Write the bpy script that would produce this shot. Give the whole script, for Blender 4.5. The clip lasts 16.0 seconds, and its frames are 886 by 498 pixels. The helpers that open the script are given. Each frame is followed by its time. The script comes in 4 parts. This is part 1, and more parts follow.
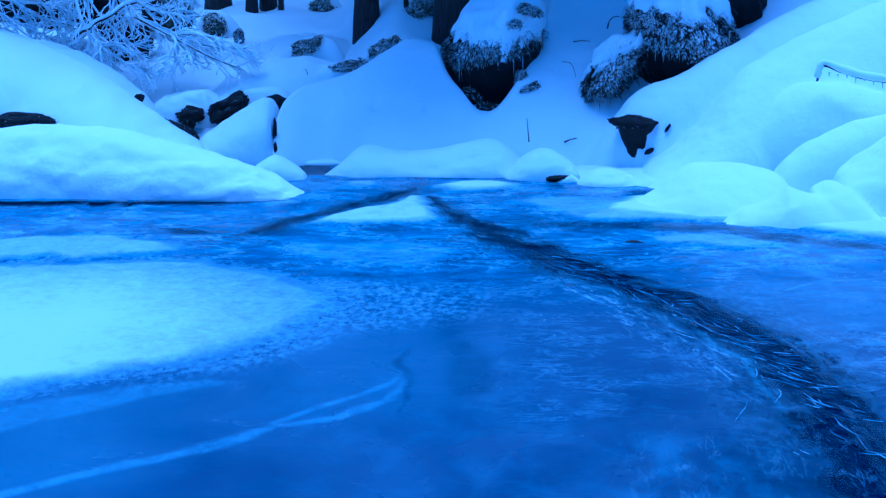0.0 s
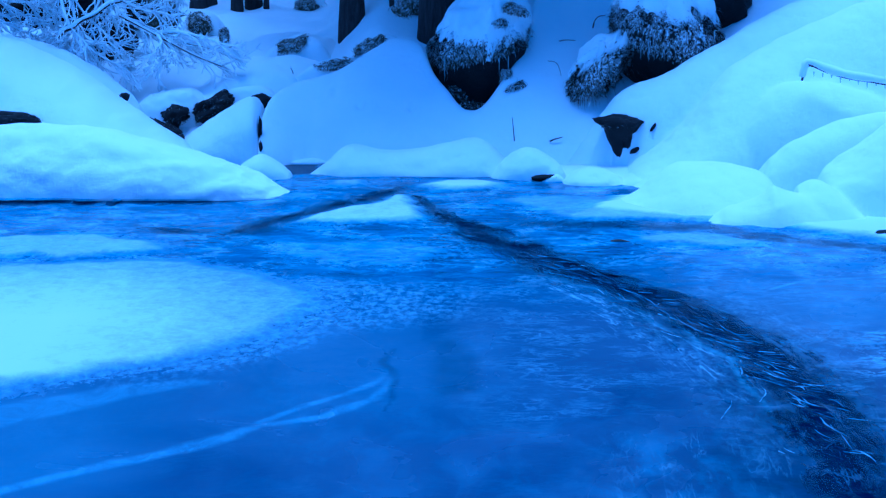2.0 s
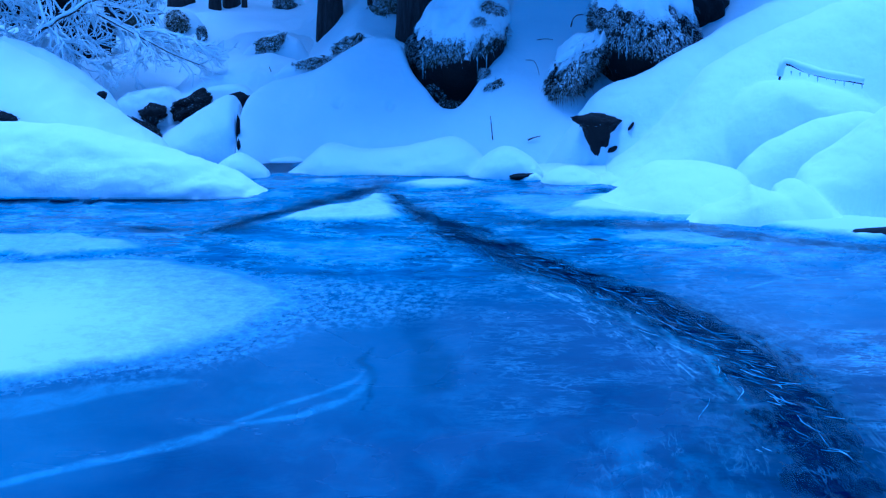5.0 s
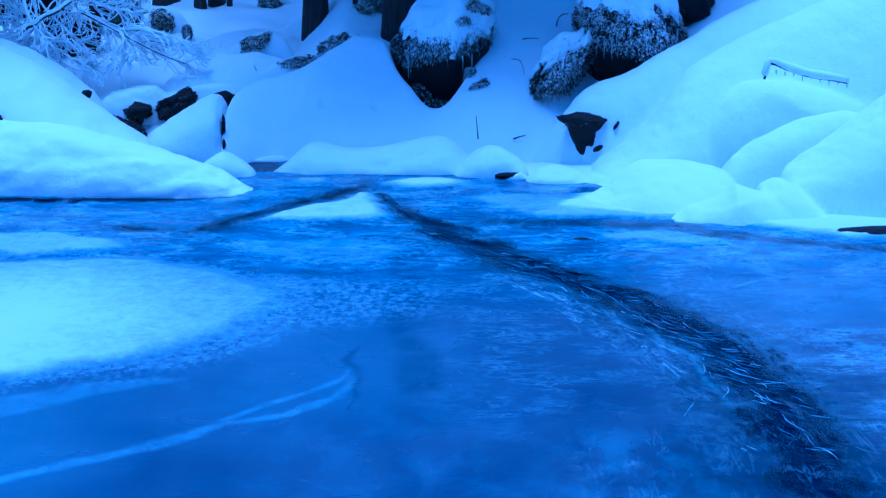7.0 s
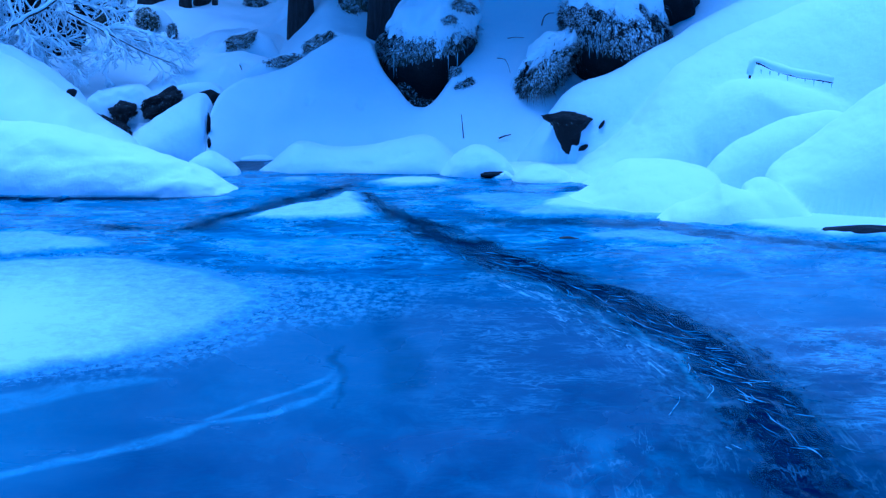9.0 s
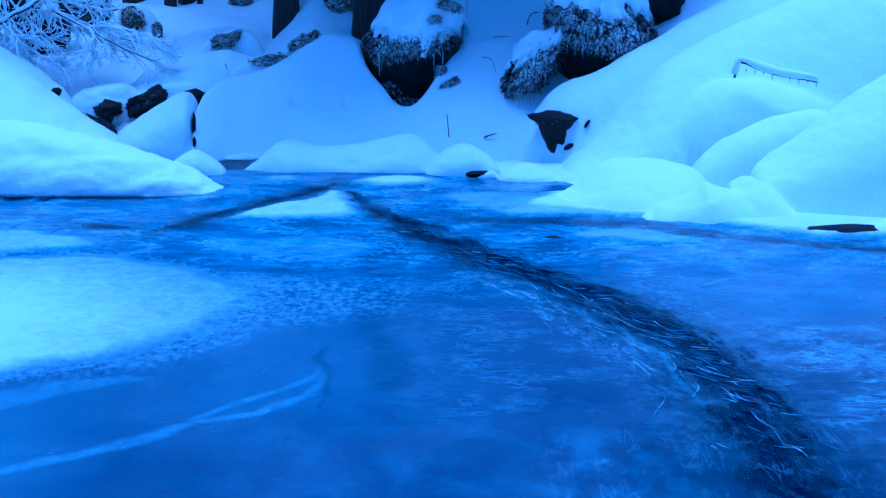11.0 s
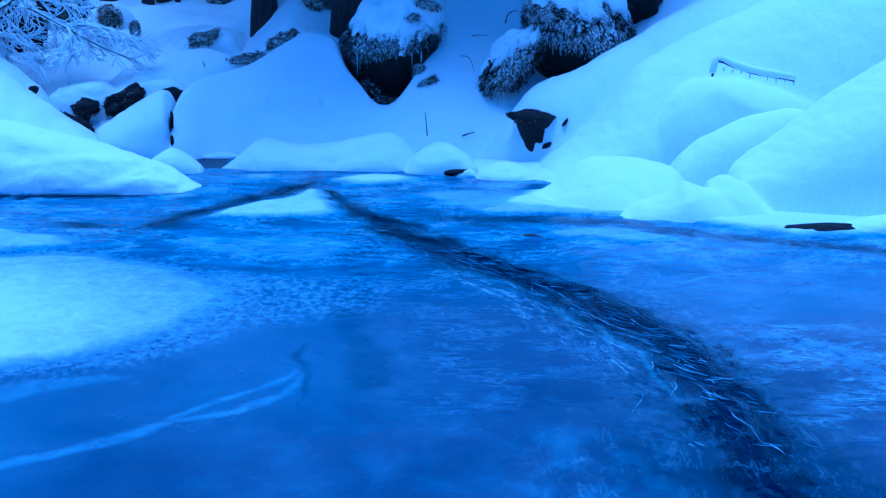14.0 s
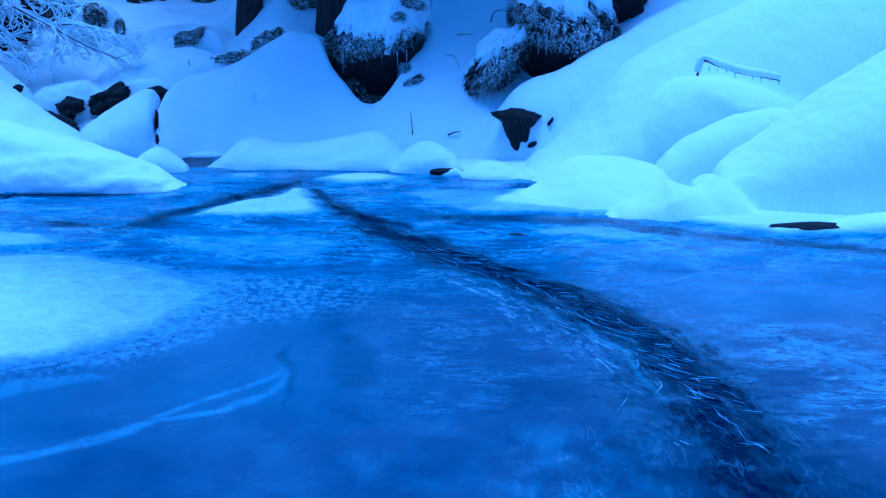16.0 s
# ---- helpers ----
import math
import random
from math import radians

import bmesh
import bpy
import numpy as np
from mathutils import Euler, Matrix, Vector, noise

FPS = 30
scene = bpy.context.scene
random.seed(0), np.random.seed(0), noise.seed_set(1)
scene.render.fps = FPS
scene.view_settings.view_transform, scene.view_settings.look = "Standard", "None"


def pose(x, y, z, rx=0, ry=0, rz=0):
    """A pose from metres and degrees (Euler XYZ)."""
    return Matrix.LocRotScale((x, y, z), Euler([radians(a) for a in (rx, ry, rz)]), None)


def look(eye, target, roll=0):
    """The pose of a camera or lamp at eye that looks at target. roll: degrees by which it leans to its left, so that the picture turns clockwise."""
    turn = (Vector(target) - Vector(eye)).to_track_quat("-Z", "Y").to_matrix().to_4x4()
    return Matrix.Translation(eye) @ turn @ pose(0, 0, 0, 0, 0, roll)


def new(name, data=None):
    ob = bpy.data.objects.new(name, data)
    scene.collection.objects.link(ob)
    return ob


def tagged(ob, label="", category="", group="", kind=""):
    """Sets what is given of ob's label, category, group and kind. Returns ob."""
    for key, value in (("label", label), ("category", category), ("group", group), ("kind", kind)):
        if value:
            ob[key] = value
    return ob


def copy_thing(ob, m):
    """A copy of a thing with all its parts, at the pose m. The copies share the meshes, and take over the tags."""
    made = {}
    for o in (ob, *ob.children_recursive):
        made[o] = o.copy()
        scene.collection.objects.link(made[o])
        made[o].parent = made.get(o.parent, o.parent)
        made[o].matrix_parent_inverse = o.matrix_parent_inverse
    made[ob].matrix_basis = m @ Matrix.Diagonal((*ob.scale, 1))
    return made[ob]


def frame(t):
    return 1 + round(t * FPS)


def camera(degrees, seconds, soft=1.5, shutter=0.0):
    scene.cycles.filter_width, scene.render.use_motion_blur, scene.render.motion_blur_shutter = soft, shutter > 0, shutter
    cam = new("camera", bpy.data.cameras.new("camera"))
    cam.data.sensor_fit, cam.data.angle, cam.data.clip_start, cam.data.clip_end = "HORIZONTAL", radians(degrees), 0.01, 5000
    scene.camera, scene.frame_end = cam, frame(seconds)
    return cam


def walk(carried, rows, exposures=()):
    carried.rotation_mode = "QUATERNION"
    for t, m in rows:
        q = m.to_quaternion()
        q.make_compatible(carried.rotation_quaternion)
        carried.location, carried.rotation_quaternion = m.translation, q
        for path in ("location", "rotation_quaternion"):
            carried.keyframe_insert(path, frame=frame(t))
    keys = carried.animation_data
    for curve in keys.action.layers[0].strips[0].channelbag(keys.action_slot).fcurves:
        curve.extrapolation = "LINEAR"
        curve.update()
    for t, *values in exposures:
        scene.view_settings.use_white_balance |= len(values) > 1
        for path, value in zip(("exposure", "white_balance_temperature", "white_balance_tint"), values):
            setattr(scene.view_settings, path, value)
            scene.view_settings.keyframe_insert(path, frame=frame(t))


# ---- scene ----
# A frozen forest stream between snowy banks at blue hour, seen by a camera that pans slowly to the right.
cam = camera(28.0, 16.0, 1.3)
EYE = (0.0, 0.0, 2.0)
PAN, DIP, ROLL, PITCH = 3.682, 0.234, 0.70, -10.751
walk(cam, [(t, pose(*EYE, 90 + PITCH - DIP * (t / 16 - 0.5), -ROLL * (t / 16 - 0.5), -PAN * (t / 16 - 0.5))) for t in (0, 2, 4, 6, 8, 10, 12, 14, 16)],
     [(0, -0.03, 3080, 10), (16, -0.03, 3080, 10)])

# ---- light: an overcast winter dusk, brighter over the open stream than under the trees ----
world = bpy.data.worlds.new("winter_sky")
scene.world = world
world.use_nodes = True
wn = world.node_tree.nodes
sky = wn.new("ShaderNodeTexSky")
sky.sky_type = 'NISHITA'
sky.sun_disc = False
sky.sun_elevation = radians(75)
sky.sun_rotation = radians(-20)
wn["Background"].inputs["Strength"].default_value = 0.095
world.node_tree.links.new(sky.outputs["Color"], wn["Background"].inputs["Color"])
sun = new("sun", bpy.data.lights.new("sun", 'SUN'))
sun.data.energy = 2.3
sun.data.angle = radians(36)
sun.data.color = (1.0, 0.96, 0.9)
sun.matrix_world = look((-0.6, 11.6, 12), (0, 12, 0))


# ---- materials ----
class Nodes:
    """Short hand for a node material."""

    def __init__(self, name):
        self.mat = bpy.data.materials.new(name)
        self.mat.use_nodes = True
        self.tree = self.mat.node_tree
        self.bsdf = self.tree.nodes["Principled BSDF"]
        self.out = self.tree.nodes["Material Output"]
        self.coord = self.tree.nodes.new("ShaderNodeTexCoord").outputs["Object"]
        self.world_place = self.tree.nodes.new("ShaderNodeNewGeometry").outputs["Position"]

    def link(self, a, b):
        self.tree.links.new(a, b)

    def mapped(self, scale, turn=0.0):
        m = self.tree.nodes.new("ShaderNodeMapping")
        m.inputs["Scale"].default_value = scale
        m.inputs["Rotation"].default_value = (0, 0, turn)
        self.link(self.world_place, m.inputs["Vector"])
        return m.outputs["Vector"]

    def noise(self, scale, detail=4.0, rough=0.55, vec=None, distortion=0.0):
        n = self.tree.nodes.new("ShaderNodeTexNoise")
        n.inputs["Scale"].default_value = scale
        n.inputs["Detail"].default_value = detail
        n.inputs["Roughness"].default_value = rough
        n.inputs["Distortion"].default_value = distortion
        self.link(vec if vec is not None else self.world_place, n.inputs["Vector"])
        return n.outputs["Fac"]

    def ramp(self, fac, *stops):
        r = self.tree.nodes.new("ShaderNodeValToRGB")
        e = r.color_ramp.elements
        while len(e) < len(stops):
            e.new(0.5)
        for s, (p, c) in zip(e, stops):
            s.position = p
            s.color = (*c, 1) if isinstance(c, tuple) else (c, c, c, 1)
        self.link(fac, r.inputs["Fac"])
        return r.outputs["Color"]

    def math(self, op, a, b=0.0, clamp=False):
        n = self.tree.nodes.new("ShaderNodeMath")
        n.operation, n.use_clamp = op, clamp
        for i, v in enumerate((a, b)):
            if isinstance(v, (int, float)):
                n.inputs[i].default_value = v
            else:
                self.link(v, n.inputs[i])
        return n.outputs[0]

    def mix(self, fac, a, b):
        n = self.tree.nodes.new("ShaderNodeMix")
        n.data_type = 'RGBA'
        for i, v in ((0, fac), (6, a), (7, b)):
            if isinstance(v, tuple):
                n.inputs[i].default_value = (*v, 1)
            elif isinstance(v, (int, float)):
                n.inputs[i].default_value = v if i == 0 else (v, v, v, 1)
            else:
                self.link(v, n.inputs[i])
        return n.outputs[2]

    def bump(self, height, strength, distance, before=None):
        b = self.tree.nodes.new("ShaderNodeBump")
        b.inputs["Strength"].default_value = strength
        b.inputs["Distance"].default_value = distance
        self.link(height, b.inputs["Height"])
        if before is not None:
            self.link(before, b.inputs["Normal"])
        return b.outputs["Normal"]

    def attribute(self, name):
        a = self.tree.nodes.new("ShaderNodeAttribute")
        a.attribute_name = name
        return a.outputs["Fac"]

    def join(self, x, y, z=0.0):
        c = self.tree.nodes.new("ShaderNodeCombineXYZ")
        for i, v in enumerate((x, y, z)):
            if isinstance(v, (int, float)):
                c.inputs[i].default_value = v
            else:
                self.link(v, c.inputs[i])
        return c.outputs[0]

    def flow(self, along, across, z=0.0):
        """A vector that follows the running water: metres along and across the channel, scaled."""
        return self.join(self.math('MULTIPLY', self.attribute("along"), along), self.math('MULTIPLY', self.attribute("across"), across), z)

    def threads(self, vec, width, detail=3.0, rough=0.5, distortion=0.6, scale=1.0):
        """Thin wandering lines."""
        n = self.noise(scale, detail, rough, vec, distortion)
        return self.ramp(self.math('ABSOLUTE', self.math('SUBTRACT', n, 0.5)), (0.0, 1.0), (width * 0.4, 0.55), (width, 0.0))

    def streaks(self, vec, low, high, detail=3.0, rough=0.55, distortion=0.2):
        """Short dashes drawn out along the vector's slow axis."""
        return self.ramp(self.noise(1.0, detail, rough, vec, distortion), (low, 0.0), (high, 1.0))

    def upward(self):
        s = self.tree.nodes.new("ShaderNodeSeparateXYZ")
        g = self.tree.nodes.new("ShaderNodeNewGeometry")
        self.link(g.outputs["Normal"], s.inputs[0])
        return s.outputs["Z"]

    def set(self, **values):
        for k, v in values.items():
            sock = self.bsdf.inputs[k.replace("_", " ")]
            if isinstance(v, tuple):
                sock.default_value = (*v, 1)
            elif isinstance(v, (int, float)):
                sock.default_value = v
            else:
                self.link(v, sock)
        return self.mat


def make_snow():
    n = Nodes("snow")
    big, fine = n.noise(2.2, 4), n.noise(160, 3, 0.7)
    colour = n.mix(big, (0.80, 0.83, 0.86), (0.90, 0.92, 0.94))
    soft = n.bump(n.noise(5, 5, 0.5), 0.36, 0.05)
    clods = n.bump(n.noise(24, 4, 0.6), 0.30, 0.012, soft)
    return n.set(Base_Color=colour, Roughness=0.85, Normal=n.bump(fine, 0.5, 0.004, clods))


def make_rock():
    n = Nodes("wet_dark_rock")
    f = n.noise(7, 6, 0.65)
    colour = n.ramp(f, (0.3, (0.003, 0.003, 0.004)), (0.62, (0.012, 0.012, 0.012)), (0.85, (0.04, 0.04, 0.038)))
    return n.set(Base_Color=colour, Roughness=n.ramp(f, (0.3, 0.6), (0.8, 0.95)), Specular_IOR_Level=0.25, Normal=n.bump(n.noise(26, 6, 0.7), 0.7, 0.03))


def make_moss():
    n = Nodes("frosted_moss")
    f = n.noise(45, 5, 0.7)
    frost = n.math('MULTIPLY', n.ramp(n.noise(30, 5, 0.7), (0.47, 0.0), (0.60, 0.8)), n.ramp(n.upward(), (0.0, 0.25), (0.7, 1.0)))
    colour = n.mix(frost, n.ramp(f, (0.3, (0.014, 0.016, 0.008)), (0.7, (0.075, 0.080, 0.040))), (0.75, 0.78, 0.8))
    return n.set(Base_Color=colour, Roughness=0.9, Normal=n.bump(f, 0.9, 0.02))


def make_bark():
    n = Nodes("dark_bark")
    f = n.noise(9, 6, 0.7, n.mapped((3.5, 3.5, 0.6)))
    colour = n.ramp(f, (0.35, (0.010, 0.009, 0.009)), (0.6, (0.035, 0.031, 0.030)), (0.8, (0.09, 0.085, 0.08)))
    return n.set(Base_Color=colour, Roughness=0.92, Normal=n.bump(f, 0.9, 0.03))


def make_twig():
    n = Nodes("twig_bark")
    return n.set(Base_Color=n.ramp(n.noise(30), (0.3, (0.02, 0.017, 0.015)), (0.8, (0.07, 0.06, 0.05))), Roughness=0.85)


def make_needles():
    n = Nodes("snowy_needles")
    frost = n.ramp(n.noise(9, 5), (0.36, 0.0), (0.50, 1.0))
    return n.set(Base_Color=n.mix(frost, (0.02, 0.035, 0.02), (0.75, 0.78, 0.8)), Roughness=0.85)


def make_dry_grass():
    n = Nodes("frosted_dead_grass")
    frost = n.ramp(n.noise(40, 3), (0.45, 0.0), (0.6, 1.0))
    return n.set(Base_Color=n.mix(frost, (0.07, 0.06, 0.035), (0.7, 0.74, 0.78)), Roughness=0.8)


def make_icicle():
    n = Nodes("icicle_ice")
    return n.set(Base_Color=(0.75, 0.82, 0.86), Roughness=0.12, Transmission_Weight=0.5, IOR=1.31)


def make_water():
    n = Nodes("running_water")
    ripples = n.bump(n.noise(30, 4, 0.6, n.mapped((1.6, 0.8, 1.0), 0.3), 1.2), 0.25, 0.012)
    # frazil threads, and sky glints on ripple crests painted into the base colour
    strands = n.threads(n.flow(1.5, 10.0, 0.3), 0.020, 4, 0.6, 0.5)
    arcs = n.threads(n.flow(5.0, 8.0, 4.1), 0.018, 3, 0.6, 0.6)
    where = n.ramp(n.noise(1.0, 3, 0.6, n.flow(4.0, 9.0, 7.7), 0.5), (0.46, 0.0), (0.60, 1.0))
    frazil_and_glints = n.math('MULTIPLY', n.math('MAXIMUM', strands, n.math('MULTIPLY', arcs, 0.8)), n.math('MULTIPLY', where, 0.22))
    colour = n.mix(frazil_and_glints, (0.0003, 0.006, 0.026), (0.38, 0.48, 0.60))
    return n.set(Base_Color=colour, Roughness=n.mix(frazil_and_glints, 0.03, 0.4), IOR=1.33, Specular_IOR_Level=0.025, Specular_Tint=(0.30, 0.62, 1.0), Normal=ripples)


def make_slush_glints():
    n = Nodes("slush_and_glints")
    # pale tones serve both slush and the highlights drawn as short dashes
    geo = n.tree.nodes.new("ShaderNodeNewGeometry")
    tone = n.mix(n.ramp(geo.outputs["Random Per Island"], (0.35, 0.0), (0.95, 1.0)), (0.012, 0.030, 0.068), (0.50, 0.62, 0.76))
    return n.set(Base_Color=n.mix(n.ramp(n.noise(30, 3), (0.35, 0.0), (0.65, 1.0)), tone, (0.08, 0.13, 0.20)), Roughness=0.5, IOR=1.31, Specular_IOR_Level=0.1)


def make_ice():
    n = Nodes("stream_ice")
    swirl = n.noise(1.5, 5, 0.5, n.mapped((1.0, 0.7, 1.0), -0.5), 0.8)
    cloud = n.noise(0.9, 5, 0.55, None, 0.5)
    grit = n.noise(24, 5, 0.7, n.mapped((1.0, 0.8, 1.0)), 0.6)
    coarse = n.noise(9, 4, 0.6, n.mapped((1.0, 0.7, 1.0)), 0.5)
    frost = n.attribute("frost")
    # the frosted snow: solid in the middle, breaking into grains at its rim
    edge = n.math('ADD', frost, n.math('MULTIPLY', n.math('SUBTRACT', grit, 0.5), n.math('MULTIPLY', n.math('SUBTRACT', 1.15, frost), 1.5)))
    edge = n.math('ADD', edge, n.math('MULTIPLY', n.math('SUBTRACT', coarse, 0.5), 0.45))
    white = n.math('MULTIPLY', n.ramp(edge, (0.22, 0.0), (0.50, 0.36), (0.92, 1.0)), n.ramp(frost, (0.01, 0.0), (0.12, 1.0)))
    # clear ice: deep blue with pale drifting clouds
    body = n.mix(n.ramp(swirl, (0.30, 0.0), (0.70, 1.0)), (0.042, 0.060, 0.117), (0.079, 0.103, 0.171))
    split = n.tree.nodes.new("ShaderNodeSeparateXYZ")
    n.link(n.world_place, split.inputs[0])
    upstream = n.tree.nodes.new("ShaderNodeMapRange")
    n.link(split.outputs["Y"], upstream.inputs[0])
    upstream.inputs[1].default_value, upstream.inputs[2].default_value = 8.6, 10.6
    up = upstream.outputs[0]
    # calm milky sheet, with a bright reflection painted at near left, and cloudy slush
    body = n.mix(n.math('MULTIPLY', n.attribute("milky"), n.ramp(swirl, (0.25, 0.6), (0.75, 1.0))), body, (0.118, 0.172, 0.250))
    slush = n.ramp(n.noise(5.5, 5, 0.62, n.mapped((1.0, 0.55, 1.0), 0.35), 0.5), (0.45, 0.0), (0.66, 0.75))
    body = n.mix(n.math('MULTIPLY', n.attribute("slush"), slush), body, (0.20, 0.29, 0.40))
    # upstream crust: broken pale and dark bands
    crust = n.noise(5, 7, 0.62, n.mapped((0.7, 1.5, 1.0), 0.15), 1.2)
    body = n.mix(n.math('MULTIPLY', up, 0.55), body, (0.040, 0.118, 0.235))
    body = n.mix(n.math('MULTIPLY', up, n.ramp(crust, (0.52, 0.0), (0.68, 0.40))), body, (0.26, 0.44, 0.60))
    body = n.mix(n.math('MULTIPLY', up, n.ramp(crust, (0.34, 0.80), (0.50, 0.0))), body, (0.012, 0.03, 0.055))
    # pressure ridges in the sheet
    vein = n.math('MULTIPLY', n.attribute("vein"), n.ramp(n.noise(9, 5, 0.65, n.mapped((0.9, 0.5, 1.0), -0.5), 0.8), (0.34, 0.35), (0.58, 1.0)))
    body = n.mix(vein, body, (0.34, 0.48, 0.60))
    # grains of hoar
    crystal = n.attribute("crystal")
    flakes = n.noise(26, 4, 0.65, n.mapped((1.0, 0.55, 1.0), 0.2), 0.5)
    body = n.mix(n.math('MULTIPLY', crystal, n.ramp(flakes, (0.42, 0.0), (0.62, 0.65))), body, (0.34, 0.45, 0.57))
    # threads of frazil frozen in along the flow, and fine cross ripples beside it
    strand_mask = n.attribute("strands")
    broken = n.ramp(n.noise(1.0, 3, 0.6, n.flow(3.4, 8.0, 2.2), 0.4), (0.42, 0.0), (0.56, 1.0))
    strands = n.math('MAXIMUM', n.threads(n.flow(1.3, 9.0, 1.1), 0.022, 4, 0.6, 0.5), n.math('MULTIPLY', n.streaks(n.flow(7.0, 36.0, 6.1), 0.56, 0.70, 2.0, 0.6, 0.6), 0.45))
    body = n.mix(n.math('MULTIPLY', n.math('MULTIPLY', strands, broken), strand_mask), body, (0.44, 0.56, 0.66))
    cross = n.math('MAXIMUM', n.threads(n.mapped((3.6, 6.5, 1.0), 0.12), 0.05, 4, 0.6, 0.8), n.math('MULTIPLY', n.threads(n.mapped((6.5, 12.0, 1.0), 0.2), 0.06, 3, 0.6, 1.0), 0.6))
    patchy = n.ramp(n.noise(2.6, 4, 0.6), (0.42, 0.0), (0.58, 1.0))
    where = n.math('MULTIPLY', patchy, n.math('MAXIMUM', n.attribute("ripples"), n.math('ADD', 0.03, n.math('MULTIPLY', up, 0.85))))
    body = n.mix(n.math('MULTIPLY', cross, where), body, (0.36, 0.48, 0.60))
    # dark ice: thin places, plus one dark reflection put into the colour
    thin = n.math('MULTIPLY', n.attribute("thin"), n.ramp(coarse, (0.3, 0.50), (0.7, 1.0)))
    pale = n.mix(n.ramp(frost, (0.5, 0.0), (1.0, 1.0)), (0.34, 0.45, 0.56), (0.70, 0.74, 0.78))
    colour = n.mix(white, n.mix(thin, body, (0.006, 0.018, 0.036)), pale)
    rough = n.mix(white, n.ramp(swirl, (0.3, 0.14), (0.7, 0.34)), 0.85)
    normal = n.bump(grit, 0.08, 0.01, n.bump(cloud, 0.22, 0.06))
    n.set(Base_Color=colour, Roughness=rough, IOR=1.31, Specular_IOR_Level=n.mix(thin, 0.17, 0.05), Normal=normal)
    ragged = n.math('MULTIPLY', n.math('SUBTRACT', n.noise(1.0, 4, 0.6, n.flow(3.0, 9.0, 9.3), 0.6), 0.5), 1.35)
    ragged = n.math('ADD', ragged, n.math('MULTIPLY', n.math('SUBTRACT', n.noise(1.0, 3, 0.6, n.flow(8.0, 34.0, 3.7), 0.4), 0.5), 0.75))
    ragged = n.math('MULTIPLY', ragged, n.ramp(n.math('ABSOLUTE', n.attribute("across")), (0.35, 1.0), (0.75, 0.0)))
    ragged = n.math('ADD', ragged, n.math('MULTIPLY', n.math('SUBTRACT', n.noise(14, 4, 0.62, n.mapped((1.0, 0.7, 1.0), 0.3), 0.8), 0.5), 0.4))
    near = n.ramp(n.attribute("open_water"), (0.02, 0.0), (0.30, 1.0))
    gap = n.ramp(n.math('ADD', n.attribute("open_water"), n.math('MULTIPLY', ragged, near)), (0.30, 0.0), (0.86, 1.0))
    clear = n.tree.nodes.new("ShaderNodeBsdfTransparent")
    mixer = n.tree.nodes.new("ShaderNodeMixShader")
    n.link(gap, mixer.inputs[0])
    n.link(n.bsdf.outputs[0], mixer.inputs[1])
    n.link(clear.outputs[0], mixer.inputs[2])
    n.link(mixer.outputs[0], n.out.inputs["Surface"])
    return n.mat


SNOW, ROCK, MOSS, BARK, TWIG = make_snow(), make_rock(), make_moss(), make_bark(), make_twig()
NEEDLES, GRASS, ICICLE, WATER, SLUSH_GLINTS, ICE = make_needles(), make_dry_grass(), make_icicle(), make_water(), make_slush_glints(), make_ice()


# ---- building helpers ----
def mesh_of(name, verts, faces, material, smooth_faces=True):
    me = bpy.data.meshes.new(name)
    me.from_pydata([tuple(v) for v in verts], [], faces)
    me.materials.append(material)
    if smooth_faces:
        me.polygons.foreach_set("use_smooth", [True] * len(me.polygons))
    me.update()
    return me


def thing(name, label, category, group="", kind="", at=(0, 0, 0)):
    ob = new(name)
    ob.empty_display_size = 0.1
    ob.location = at
    return tagged(ob, label, category, group, kind)


def part(name, me, parent, label=""):
    """A mesh given in world coordinates, as a part of its thing."""
    ob = new(name, me)
    ob.parent = parent
    base = parent
    shift = Vector((0, 0, 0))
    while base is not None:
        shift += base.location
        base = base.parent
    ob.location = -shift
    return tagged(ob, label)


def spline(points, count):
    """A Catmull-Rom line through the points."""
    p = np.array(points, float)
    p = np.vstack([2 * p[0] - p[1], p, 2 * p[-1] - p[-2]])
    steps = np.linspace(0, len(points) - 1.0001, count)
    i = steps.astype(int)
    f = (steps - i)[:, None]
    a, b, c, d = p[i], p[i + 1], p[i + 2], p[i + 3]
    return 0.5 * (2 * b + (c - a) * f + (2 * a - 5 * b + 4 * c - d) * f ** 2 + (3 * b - a - 3 * c + d) * f ** 3)


def lumps(v, scale, seed):
    return noise.fractal(Vector(v) * scale + Vector((seed * 7.3, seed * 3.1, seed)), 0.7, 2.0, 4)


